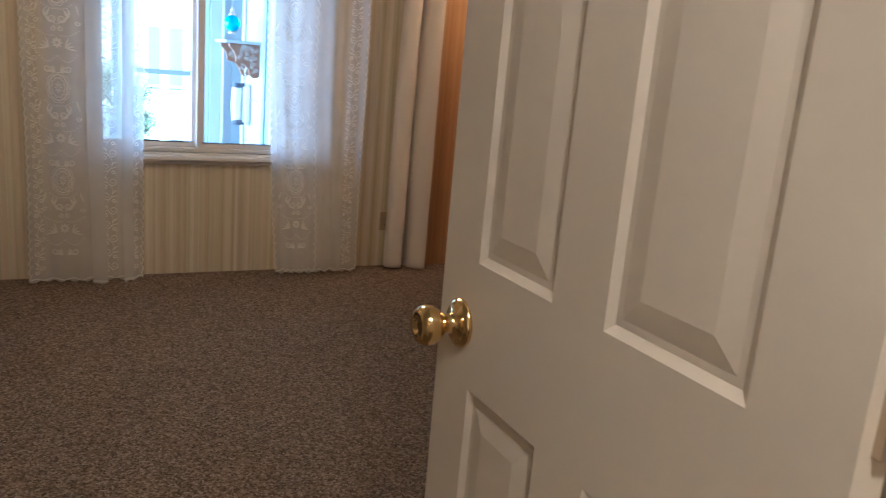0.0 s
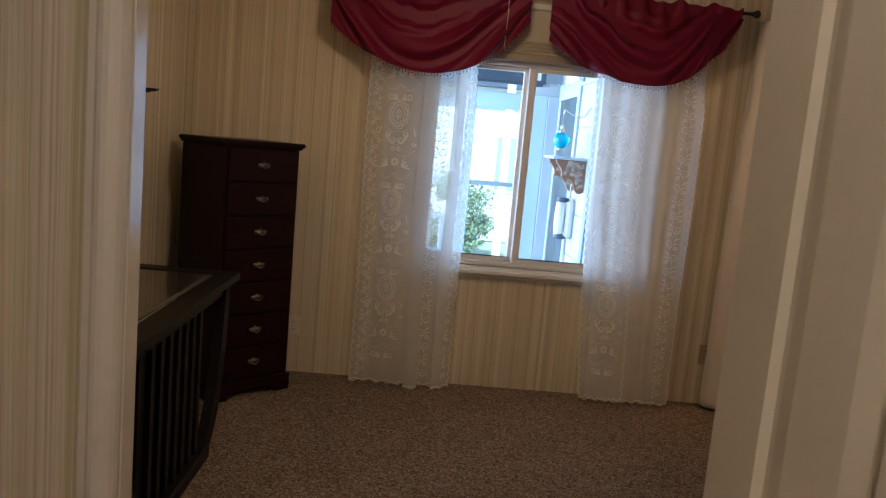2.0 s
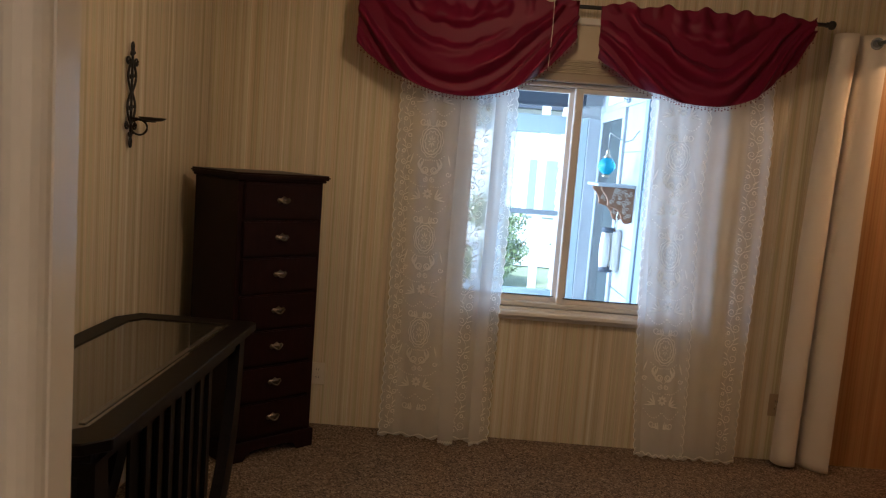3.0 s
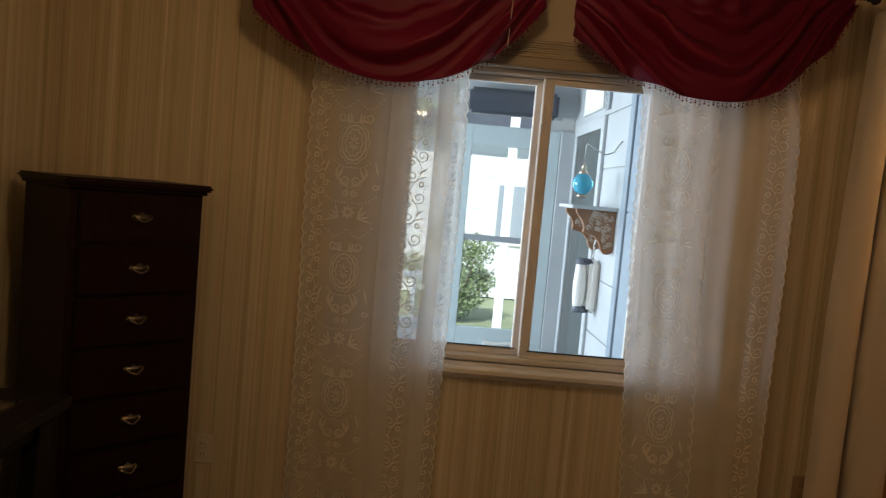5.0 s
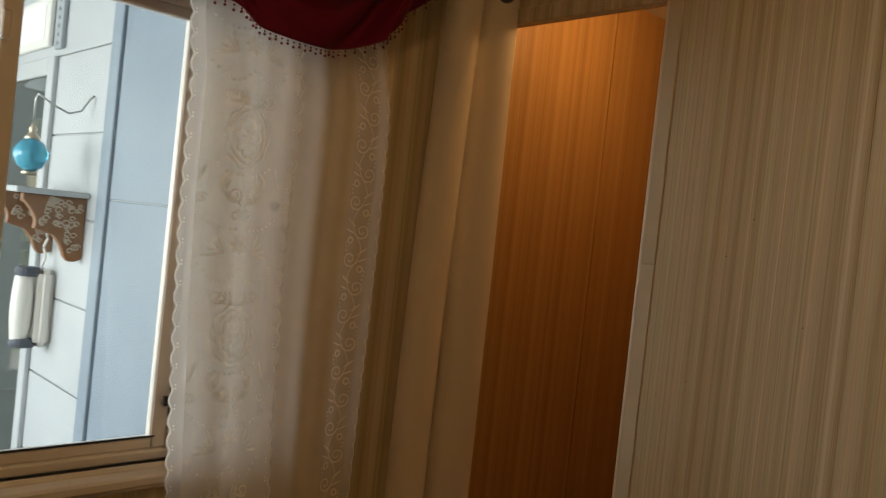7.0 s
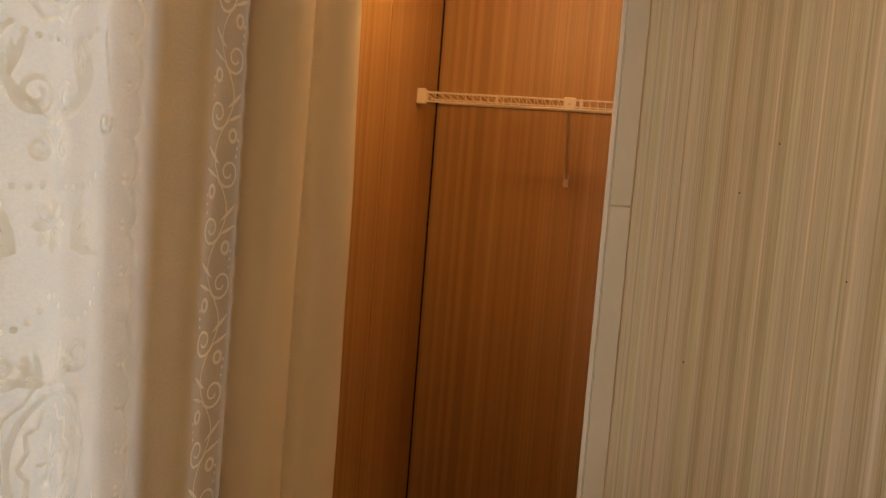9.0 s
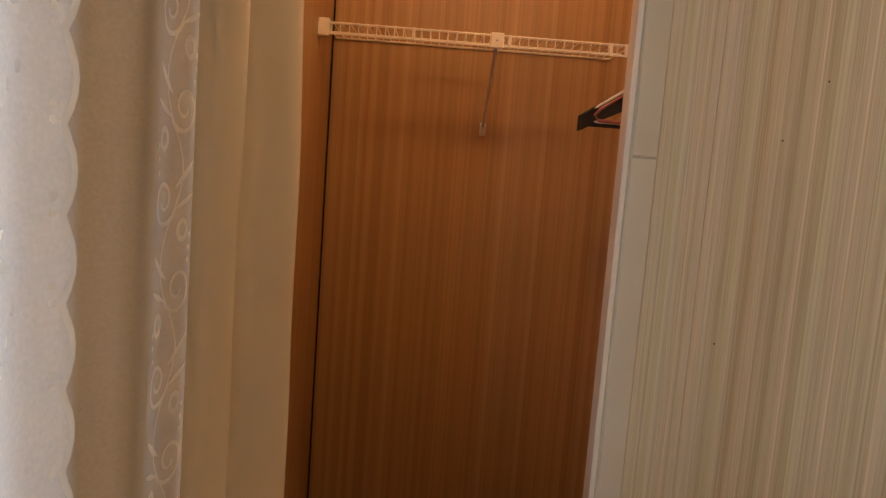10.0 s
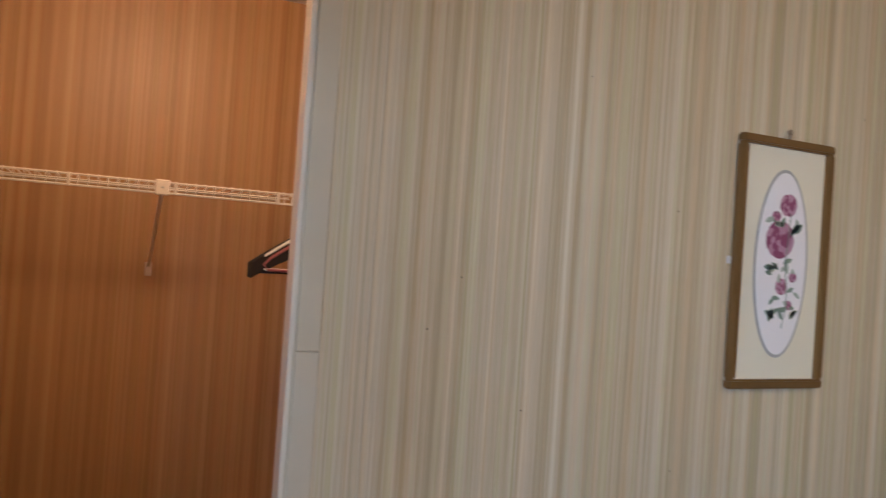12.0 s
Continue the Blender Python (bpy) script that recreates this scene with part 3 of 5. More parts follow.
def vine(cx, z0, z1, half=0.017):
    """A climbing border stem with curls to either side."""
    out, n = [], int((z1 - z0) / 0.012)
    out.append([(cx + half * 0.6 * math.sin(6.283 * (z0 + (z1 - z0) * k / n) / 0.15), z0 + (z1 - z0) * k / n, 0.0012) for k in range(n + 1)])
    z, q = z0 + 0.03, 1
    while z < z1 - 0.03:
        out.append(curl(cx + q * half * 0.55, z, half * 0.85, 1.4, 3.4 if q > 0 else -0.3, q, 0.0021))
        out.append(blade(cx - q * half * 0.2, z + 0.010, cx - q * half * 1.3, z + 0.032, 0.0036))
        out.append(blade(cx - q * half * 0.2, z - 0.008, cx - q * half * 1.4, z + 0.004, 0.0030))
        out.append(oval(cx - q * half * 0.7, z - 0.026, 0.007, 0.008, 0.0024))
        out += dotted(cx + q * half * 1.1, z + 0.022, cx + q * half * 1.2, z + 0.044, 0.0, 3, 0.0026)
        z, q = z + 0.075, -q
    return out


def embroider(strokes, place, parent):
    """Raised stitching: each stroke is a narrow band lying on the cloth."""
    verts, faces = [], []
    for line in strokes:
        b = len(verts)
        for k, (u, z, w) in enumerate(line):
            a, c = line[max(k - 1, 0)], line[min(k + 1, len(line) - 1)]
            dx, dz = c[0] - a[0], c[1] - a[1]
            d = math.hypot(dx, dz) or 1.0
            for q in (-1, 1):
                p = place(u - q * w * dz / d, z + q * w * dx / d)
                verts.append((p[0], p[1] - 0.0016, p[2]))
        for k in range(len(line) - 1):
            e = b + 2 * k
            faces.append((e, e + 1, e + 3, e + 2))
    me = bpy.data.meshes.new("embroidery")
    me.from_pydata(verts, [], faces)
    me.materials.append(THREAD)
    ob = new("embroidery", me)
    ob.parent = parent
    ob["label"], ob["kind"] = "raised white floral stitching", "stuff"


def under_rod(z):
    """The head of the cloth runs back to its own rod behind the valance."""
    f = min(1.0, max(0.0, (z - 1.58) / 0.22))
    return 0.036 * f * f * (3 - 2 * f)


def lace_layer(t, name, xa, xb, scallops, shape, strokes, borders=(), foot=0.012):
    """A hanging width of net from xa to xb with scalloped edges and stitched strokes."""
    top = 2.02

    def scallop(z):
        return 0.009 * abs(math.sin(z * math.pi / 0.047))

    def strip(a, b):
        def place(u, v):
            x = a + (b - a) * u
            hem = foot + 0.014 * (1 - abs(math.sin(x * math.pi / 0.06)))
            z = top - v * (top - hem)
            if u > 0.999 and scallops[1] and b == xb:
                x += scallop(z)
            if u < 0.001 and scallops[0] and a == xa:
                x -= scallop(z)
            return shape(x, z), (x, z)
        return sheet(max(5, int((b - a) / 0.010)), 300, place)

    cuts = sorted({xa, xb, *[c for pair in borders for c in pair]})
    for a, b in zip(cuts, cuts[1:]):
        edge = (a, b) in borders
        part("border" if edge else name, strip(a, b), LACE_BORDER if edge else LACE, t, "openwork lace border" if edge else "", True)
    lines = list(strokes)
    for on, x, q in ((scallops[0], xa, -1), (scallops[1], xb, 1)):
        if on:
            lines.append([(x + q * (scallop(z) - 0.002), z, 0.0024) for z in [0.03 + 0.0078 * k for k in range(252)]])
            for k in range(42):
                lines += dotted(x - q * 0.007, 0.05 + 0.047 * k, x - q * 0.007, 0.058 + 0.047 * k, 0, 2, 0.0026)
    lines.append([(xa + (xb - xa) * k / 40, foot + 0.016 + 0.006 * math.sin(k), 0.003) for k in range(41)])
    embroider(lines, shape, t)


def inside_curtain():
    """The width that hangs beside the closet, its near edge turned over to the front."""
    c = (1.42, 4.45)
    t = thing("lace_curtain", "white floral lace curtain with scalloped edges, its front edge folded over", "curtain", pose(*c, 0.0))

    def sway(x, z):
        low = max(0.0, (1.30 - z) / 1.28)
        return 0.085 * low ** 1.4 * max(0.0, (1.70 - x) / 0.57) + 0.004 * math.sin(z * 4.2 + x * 9)

    def behind(x, z):
        step = 1 / (1 + math.exp(-(x - 1.532) / 0.006))
        y = 0.012 + 0.010 * math.sin(x * 21 + 1.2 + 0.3 * z) + 0.004 * math.sin(x * 63 + z) - 0.020 * step * (0.5 + 0.5 * min(1.0, z / 1.5)) + 0.018 * step * (x - 1.532) / 0.17
        return (x - c[0] + sway(x, z), y + under_rod(z), z)

    def front(x, z):
        u = (x - 1.165) / 0.22
        y = -0.022 + 0.034 * max(0.0, 0.35 - u) ** 2 / 0.12 + 0.005 * math.sin(x * 38 + 0.5 * z) + 0.003 * math.sin(x * 90 - z)
        return (x - c[0] + sway(x, z), y + under_rod(z), z)

    lace_layer(t, "back_layer", 1.132, 1.690, (True, True), behind, vine(1.612, 0.06, 1.98, 0.026), ((1.132, 1.185), (1.575, 1.690)), 0.010)
    field = [m for k in range(-2, 2) for m in medallion(1.262, 1.345 + 0.46 * k)]
    lace_layer(t, "front_fold", 1.165, 1.385, (False, True), front, field, (), 0.022)


def outside_curtain():
    """The width on the chest's side, with a loose pleat in front of the glass."""
    c = (0.22, 4.46)
    t = thing("lace_curtain", "white floral lace curtain with scalloped edges, veiling part of the window", "curtain", pose(*c, 0.0))

    def sway(x, z):
        return 0.006 * math.sin(z * 3.4 + x * 7) - 0.012 * max(0.0, (0.5 - z)) * (1 if x > 0.3 else 0)

    def behind(x, z):
        y = 0.012 + 0.011 * math.sin(x * 24 + 0.4 + 0.3 * z) + 0.005 * math.sin(x * 55 - z)
        return (x - c[0] + sway(x, z), y + under_rod(z), z)

    def pleat(x, z):
        u = (x - 0.215) / 0.19
        y = -0.020 - 0.020 * math.sin(math.pi * min(1.0, max(0.0, u))) + 0.006 * math.sin(x * 46 + z) + 0.016 * max(0.0, u - 0.7)
        return (x - c[0] + sway(x, z) + 0.012 * (1 - z / 2), y + under_rod(z), z)

    field = [m for k in range(-2, 2) for m in medallion(0.110, 1.330 + 0.46 * k)]
    lace_layer(t, "back_layer", -0.045, 0.492, (True, True), behind, field + vine(-0.004, 0.06, 1.98) + vine(0.452, 0.06, 1.98) + vine(0.335, 0.06, 1.98, 0.028), ((-0.045, 0.015), (0.300, 0.372), (0.430, 0.492)), 0.012)
    lace_layer(t, "loose_pleat", 0.225, 0.300, (False, False), pleat, [], (), 0.004)
    lace_layer(t, "loose_pleat", 0.385, 0.440, (False, False), pleat, [], (), 0.006)


inside_curtain()
outside_curtain()


def swag(xa, xb, left, low, right, xlow, seed):
    """Draped valance: the cloth hangs in nested curves between its two ends."""
    rnd = random.Random(seed)
    t = thing("swag_valance", "burgundy satin swag valance with beaded hem, draped on the rod", "valance", pose((xa + xb) / 2, 4.43, 2.13))
    c = (xa + xb) / 2
    uc = (xlow - xa) / (xb - xa)
    ph = [rnd.uniform(0, 6.28) for _ in range(4)]

    def hem(u):
        if u < uc:
            k = (uc - u) / uc
            return low + (left - low) * k ** 2.2
        k = (u - uc) / (1 - uc)
        return low + (right - low) * k ** 2.2

    def place(u, v):
        x = xa + (xb - xa) * u
        top = 2.145 + 0.010 * math.sin(u * 34 + ph[0]) + 0.006 * math.sin(u * 71 + ph[1])
        z = top + (hem(u) - top) * v
        k = (u - uc) / (uc if u < uc else 1 - uc)
        arch = 1.0 - 0.80 * abs(k) ** 1.8
        s = v + 1.05 * k * k - 0.25 * k ** 4 + 0.06 * math.sin(k * 4 + ph[0])
        depth = 0.035 * v * (0.3 + arch)
        depth += 1.6 * (0.020 * math.sin(s * 13 + ph[2]) + 0.011 * math.sin(s * 23 + k * 3.5 + ph[3]) + 0.0022 * math.sin(s * 47 + k * 9)) * min(1.0, v * 2.5) * (0.45 + 0.55 * arch)
        depth += 0.012 * math.sin(u * 60 + ph[1]) * max(0.0, 1.0 - v * 2.4)
        depth = max(depth, 0.004)
        tuck = 0.5 * max(0.0, abs(k) - 0.8)
        return (x - c - math.copysign(tuck, k) * 0.03 * v, -depth - 0.016 + tuck * 0.05, z - 2.13), (x * 2, z * 2)

    cloth_part = part("drape", sheet(130, 70, place), SATIN, t, "", True)
    sol = cloth_part.modifiers.new("thickness", "SOLIDIFY")
    sol.thickness, sol.offset = 0.003, 1.0
    fringe = bmesh.new()
    for i in range(62):
        u = (i + 0.5) / 62
        (x, y, z), _ = place(u, 1.0)
        for r, dz in ((0.0028, -0.006), (0.0038, -0.013 - 0.004 * (i % 2))):
            bmesh.ops.create_icosphere(fringe, subdivisions=1, radius=r, matrix=Matrix.Translation((x, y, z + dz)))
    part("bead_fringe", fringe, BEAD, t, "dangling dark red glass beads", True)["kind"] = "stuff"
    return t


BEAD = shader("garnet glass bead", (0.30, 0.05, 0.06), 0.12, 0.0, Transmission_Weight=0.3)
swag(-0.27, 0.735, 1.888, 1.683, 1.978, 0.25, 1)
swag(0.835, 1.81, 1.897, 1.717, 2.065, 1.37, 5)


def valance_rod():
    t = thing("curtain_rod", "black metal curtain rod with ball finials above the window", "curtain rod", pose(0.79, 4.43, 2.125))
    part("rod", tube([(-1.10, 0, 0), (1.07, 0, 0)], 0.009, 12), IRON, t, "", True)
    for s in (-1, 1):
        x = 1.07 if s > 0 else -1.10
        part("finial", lathe([(0.009, 0), (0.013, 0.004), (0.010, 0.010), (0.019, 0.020), (0.021, 0.030), (0.016, 0.041), (0.004, 0.047)], pose(x, 0, 0, 0, 90 * s), 16), IRON, t, "", True)
        b = tube([(x - 0.05 * s, 0, 0), (x - 0.05 * s, 0.165, -0.005)], 0.006, 8)
        box(x - 0.05 * s - 0.014, x - 0.05 * s + 0.014, 0.162, 0.1685, -0.04, 0.03, 0.002, b)
        part("bracket", b, IRON, t)


valance_rod()


def closet_curtain():
    t = thing("closet_curtain", "beige cloth curtain on grommets pushed aside at the closet", "curtain", pose(2.00, 4.50, 0.012))
    path = [(-0.030, 0.088), (-0.052, 0.084), (-0.070, 0.062), (-0.073, 0.032), (-0.062, 0.006), (-0.040, -0.008), (-0.010, -0.014), (0.012, -0.006), (0.021, 0.016), (0.018, 0.048), (0.014, 0.078), (0.018, 0.090),
            (0.030, 0.090), (0.040, 0.070), (0.043, 0.036), (0.047, 0.006), (0.060, -0.022), (0.088, -0.050), (0.116, -0.066), (0.140, -0.070)]

    def along(u):
        s = u * (len(path) - 1)
        i = min(int(s), len(path) - 2)
        f = s - i
        p = [Vector((*path[max(0, min(len(path) - 1, i + k))], 0)) for k in (-1, 0, 1, 2)]
        return 0.5 * ((2 * p[1]) + (p[2] - p[0]) * f + (2 * p[0] - 5 * p[1] + 4 * p[2] - p[3]) * f * f + (3 * p[1] - p[0] - 3 * p[2] + p[3]) * f ** 3)

    def place(u, v):
        p = along(u)
        up = (1 - v) ** 3
        ripple = 0.0025 * math.sin(v * 9 + u * 8) + 0.0012 * math.sin(v * 31 + u * 17)
        spread = 0.016 * v * (u - 0.6)
        return (p.x + 0.040 * up + ripple + spread, p.y + (0.060 * up) * max(0.0, u - 0.3) + ripple, 2.098 * (1 - v)), (u * 0.6, v * 2)

    cl = part("cloth", sheet(150, 60, place), LINEN, t, "", True)
    sol = cl.modifiers.new("thickness", "SOLIDIFY")
    sol.thickness = 0.0035
    for x, y, turn in ((0.128, -0.022, -33),):
        ring = bmesh.new()
        n, m = 24, 8
        rows = []
        for i in range(n):
            a = 2 * math.pi * i / n
            rows.append([ring.verts.new(((0.023 + 0.005 * math.cos(2 * math.pi * j / m)) * math.cos(a), 0.006 * math.sin(2 * math.pi * j / m), (0.023 + 0.005 * math.cos(2 * math.pi * j / m)) * math.sin(a))) for j in range(m)])
        for i in range(n):
            for j in range(m):
                ring.faces.new((rows[i][j], rows[i][(j + 1) % m], rows[(i + 1) % n][(j + 1) % m], rows[(i + 1) % n][j]))
        ring.transform(pose(x, y, 2.056, 0, 0, turn))
        grommet = part("grommet", ring, GUN_STEEL, t, "dark steel grommet", True)
        # dark disc put in for the shade of the ring's open hole
        part("hole_shade", lathe([(0.019, 0.0), (0.019, 0.0015), (0.010, 0.0018)], pose(x, y, 2.056, 0, 0, turn) @ pose(0, 0, 0, 90), 20), PLASTIC_DARK, grommet)


closet_curtain()


def closet_rod():
    t = thing("closet_rod", "brushed steel curtain rod across the closet opening", "curtain rod", pose(2.137, 4.22, 2.072))
    part("rod", tube([(0, 0.378, 0), (0, -0.38, -0.012)], 0.0095, 12), STEEL, t, "", True)
    part("socket", lathe([(0.022, 0), (0.022, 0.006), (0.014, 0.010)], pose(0, 0.3795, 0, 90), 20), STEEL, t, "", True)
    b = tube([(0, -0.36, -0.012), (0.0, -0.36, -0.030), (0.040, -0.36, -0.030)], 0.005, 8)
    box(0.0385, 0.0435, -0.38, -0.34, -0.06, 0.0, 0.001, b)
    part("bracket", b, STEEL, t)
    part("end_cap", lathe([(0.0095, 0), (0.013, 0.002), (0.013, 0.012), (0.004, 0.016)], pose(0, -0.38, -0.012, 90), 16), STEEL, t, "", True)


closet_rod()

# ---- tall chest in the corner ----


def tall_chest():
    t = thing("lingerie_chest", "dark cherry tall seven-drawer chest set across the corner", "chest of drawers", pose(-0.5065, 4.1415, 0, 0, 0, 46))
    w, d, h = 0.43, 0.385, 1.235
    body = box(-w / 2, w / 2, 0.012, d, 0.07, h, 0.003)
    part("body", body, DARK_WOOD, t)
    top = box(-w / 2 - 0.012, w / 2 + 0.012, 0.0, d + 0.004, h, h + 0.012, 0.004)
    box(-w / 2 - 0.026, w / 2 + 0.026, -0.014, d + 0.008, h + 0.012, h + 0.034, 0.008, top, 2)
    part("top", top, DARK_WOOD, t)
    plinth = prism([(-w / 2 - 0.012, 0), (-w / 2 + 0.075, 0), (-w / 2 + 0.095, 0.03), (-w / 2 + 0.13, 0.042), (w / 2 - 0.13, 0.042), (w / 2 - 0.095, 0.03), (w / 2 - 0.075, 0), (w / 2 + 0.012, 0), (w / 2 + 0.012, 0.085), (-w / 2 - 0.012, 0.085)], -0.002, 0.018, None, 0.002)
    box(-w / 2 - 0.012, -w / 2 + 0.008, 0.018, d, 0, 0.085, 0.002, plinth)
    box(w / 2 - 0.008, w / 2 + 0.012, 0.018, d, 0, 0.085, 0.002, plinth)
    box(-w / 2, w / 2, d - 0.02, d, 0, 0.085, 0, plinth)
    part("plinth", plinth, DARK_WOOD, t)
    pitch = (h - 0.10) / 7
    for k in range(7):
        z = 0.098 + k * pitch
        dr = part("drawer", box(-w / 2 + 0.022, w / 2 - 0.022, -0.002, 0.03, z + 0.004, z + pitch - 0.006, 0.005, None, 2), DARK_WOOD, t)
        zc = z + pitch * 0.52
        pl = prism([(-0.036, zc), (-0.028, zc + 0.011), (-0.014, zc + 0.009), (0, zc + 0.019), (0.014, zc + 0.009), (0.028, zc + 0.011), (0.036, zc), (0.026, zc - 0.012), (0.010, zc - 0.010), (0, zc - 0.016), (-0.010, zc - 0.010), (-0.026, zc - 0.012)], -0.0045, -0.002)
        tube([(-0.026 + 0.052 * i / 10, -0.010 - 0.012 * math.sin(math.pi * i / 10), zc - 0.014 * math.sin(math.pi * i / 10) + 0.002) for i in range(11)], 0.0032, 6, pl)
        for s in (-1, 1):
            bmesh.ops.create_icosphere(pl, subdivisions=1, radius=0.006, matrix=Matrix.Translation((0.026 * s, -0.008, zc + 0.002)))
        part("handle", pl, PULL_BRASS, dr, "tarnished brass bail handle", True)


tall_chest()

# ---- glass-topped desk by the side wall ----


def desk():
    t = thing("glass_top_desk", "black-stained desk with inset glass top and curved slatted ends", "desk", pose(-0.735, 3.02, 0))
    hx, hy, h = 0.255, 0.655, 0.715
    rim = bmesh.new()
    outer = [(-hx, -hy + 0.06), (-hx + 0.06, -hy), (hx - 0.05, -hy), (hx, -hy + 0.05), (hx, hy - 0.02), (hx - 0.02, hy), (-hx + 0.06, hy), (-hx, hy - 0.10)]
    inner = [(-hx + 0.075, -hy + 0.12), (-hx + 0.10, -hy + 0.085), (hx - 0.11, -hy + 0.085), (hx - 0.085, -hy + 0.11), (hx - 0.085, hy - 0.10), (hx - 0.10, hy - 0.085), (-hx + 0.11, hy - 0.085), (-hx + 0.075, hy - 0.14)]
    rings = []
    for pts, z in ((inner, h - 0.030), (inner, h), (outer, h), (outer, h - 0.030)):
        rings.append([rim.verts.new((x, y, z)) for x, y in pts])
    for a, b in ((0, 1), (1, 2), (2, 3), (3, 0)):
        for k in range(8):
            j = (k + 1) % 8
            rim.faces.new((rings[a][k], rings[a][j], rings[b][j], rings[b][k]))
    bmesh.ops.recalc_face_normals(rim, faces=rim.faces)
    bmesh.ops.bevel(rim, geom=[e for e in rim.edges], offset=0.003, segments=1, affect="EDGES")
    part("top_frame", rim, BLACK_WOOD, t)
    g = bmesh.new()
    low = [g.verts.new((x * 0.998, y * 0.999, h - 0.014)) for x, y in inner]
    high = [g.verts.new((x * 0.998, y * 0.999, h - 0.004)) for x, y in inner]
    g.faces.new(low[::-1])
    g.faces.new(high)
    for k in range(8):
        j = (k + 1) % 8
        g.faces.new((low[k], low[j], high[j], high[k]))
    part("glass", g, DESK_GLASS, t, "smoked glass inset panel")
    part("bevel_strip", box(hx - 0.115, hx - 0.100, -hy + 0.13, hy - 0.12, h - 0.0035, h - 0.001), GLASS_EDGE, t, "bevelled glass edge")
    apron = box(-hx + 0.03, hx - 0.05, -hy + 0.05, -hy + 0.07, h - 0.10, h - 0.03, 0.002)
    box(-hx + 0.03, hx - 0.05, hy - 0.07, hy - 0.05, h - 0.10, h - 0.03, 0.002, apron)
    box(hx - 0.07, hx - 0.05, -hy + 0.07, hy - 0.07, h - 0.09, h - 0.03, 0.002, apron)
    box(-hx + 0.03, -hx + 0.05, -hy + 0.07, hy - 0.07, h - 0.09, h - 0.03, 0.002, apron)
    part("apron", apron, BLACK_WOOD, t)
    for sx in (-1, 1):
        x = hx - 0.075 if sx > 0 else -hx + 0.035
        for sy in (-1, 1):
            pts = []
            for i in range(17):
                k = i / 16
                y = sy * (hy - 0.075 - 0.30 * (1 - math.cos(k * math.pi / 2)) - 0.02 * k)
                pts.append((x + 0.02, y, (h - 0.06) - (h - 0.085) * math.sin(k * math.pi / 2)))
            leg = bmesh.new()
            prev = None
            for i, (px, py, pz) in enumerate(pts):
                wd = 0.032 + 0.012 * math.sin(math.pi * i / 16)
                nxt = pts[min(i + 1, 16)]
                prv = pts[max(i - 1, 0)]
                way = Vector((0, nxt[1] - prv[1], nxt[2] - prv[2])).normalized()
                nor = Vector((0, -way.z, way.y))
                q = [leg.verts.new(Vector((px + ox, py, pz)) + nor * on) for ox, on in ((-0.02, -wd), (0.02, -wd), (0.02, wd), (-0.02, wd))]
                if prev:
                    for k in range(4):
                        leg.faces.new((prev[k], prev[(k + 1) % 4], q[(k + 1) % 4], q[k]))
                else:
                    leg.faces.new(q)
                prev = q
            leg.faces.new(prev[::-1])
            bmesh.ops.recalc_face_normals(leg, faces=leg.faces)
            part("leg", leg, BLACK_WOOD, t)
        for k in range(7):
            y = -0.26 + k * 0.087
            part("slat", box(x + 0.010, x + 0.024, y - 0.018, y + 0.018, 0.055, h - 0.06, 0.002), BLACK_WOOD, t)
        part("end_panel", box(x - 0.004 if sx > 0 else x + 0.026, x + 0.006 if sx > 0 else x + 0.036, -0.34, 0.34, 0.055, h - 0.06, 0.002), BLACK_WOOD, t, "black board behind the slats")
        part("foot_rail", box(x - 0.012, x + 0.052, -0.36, 0.36, 0.0, 0.055, 0.008), BLACK_WOOD, t)
    part("stretcher", box(-hx + 0.06, hx - 0.06, -0.02, 0.02, 0.07, 0.12, 0.003), BLACK_WOOD, t)


desk()

# ---- low dresser by the closet wall ----


def dresser():
    t = thing("dresser", "black low dresser with round clear knobs near the wall", "dresser", pose(1.85, 2.60, 0))
    hx, hy, h = 0.19, 0.46, 0.83
    part("body", box(-hx + 0.006, hx + 0.04, -hy + 0.01, hy - 0.01, 0.05, h, 0.003), BLACK_WOOD, t)
    part("top", box(-hx - 0.012, hx + 0.045, -hy - 0.01, hy + 0.012, h, h + 0.024, 0.006, None, 2), BLACK_WOOD, t)
    for y in (-hy + 0.03, hy - 0.03):
        for x in (-hx + 0.03, hx + 0.01):
            part("foot", lathe([(0.018, 0), (0.026, 0.02), (0.022, 0.05)], pose(x, y, 0), 12), BLACK_WOOD, t)
    for r in range(4):
        for c in range(2):
            z0, y0 = 0.075 + r * 0.186, -hy + 0.035 + c * 0.43
            dr = part("drawer", box(-hx - 0.008, -hx + 0.03, y0, y0 + 0.405, z0, z0 + 0.174, 0.004), BLACK_WOOD, t)
            for dy in (0.07, 0.335):
                part("knob", lathe([(0.008, 0), (0.006, 0.010), (0.015, 0.018), (0.016, 0.026), (0.009, 0.032)], pose(-hx - 0.008, y0 + dy, z0 + 0.09, 0, -90), 14), PULL_METAL, dr, "round clear knob", True)


dresser()

# ---- wall sconce ----


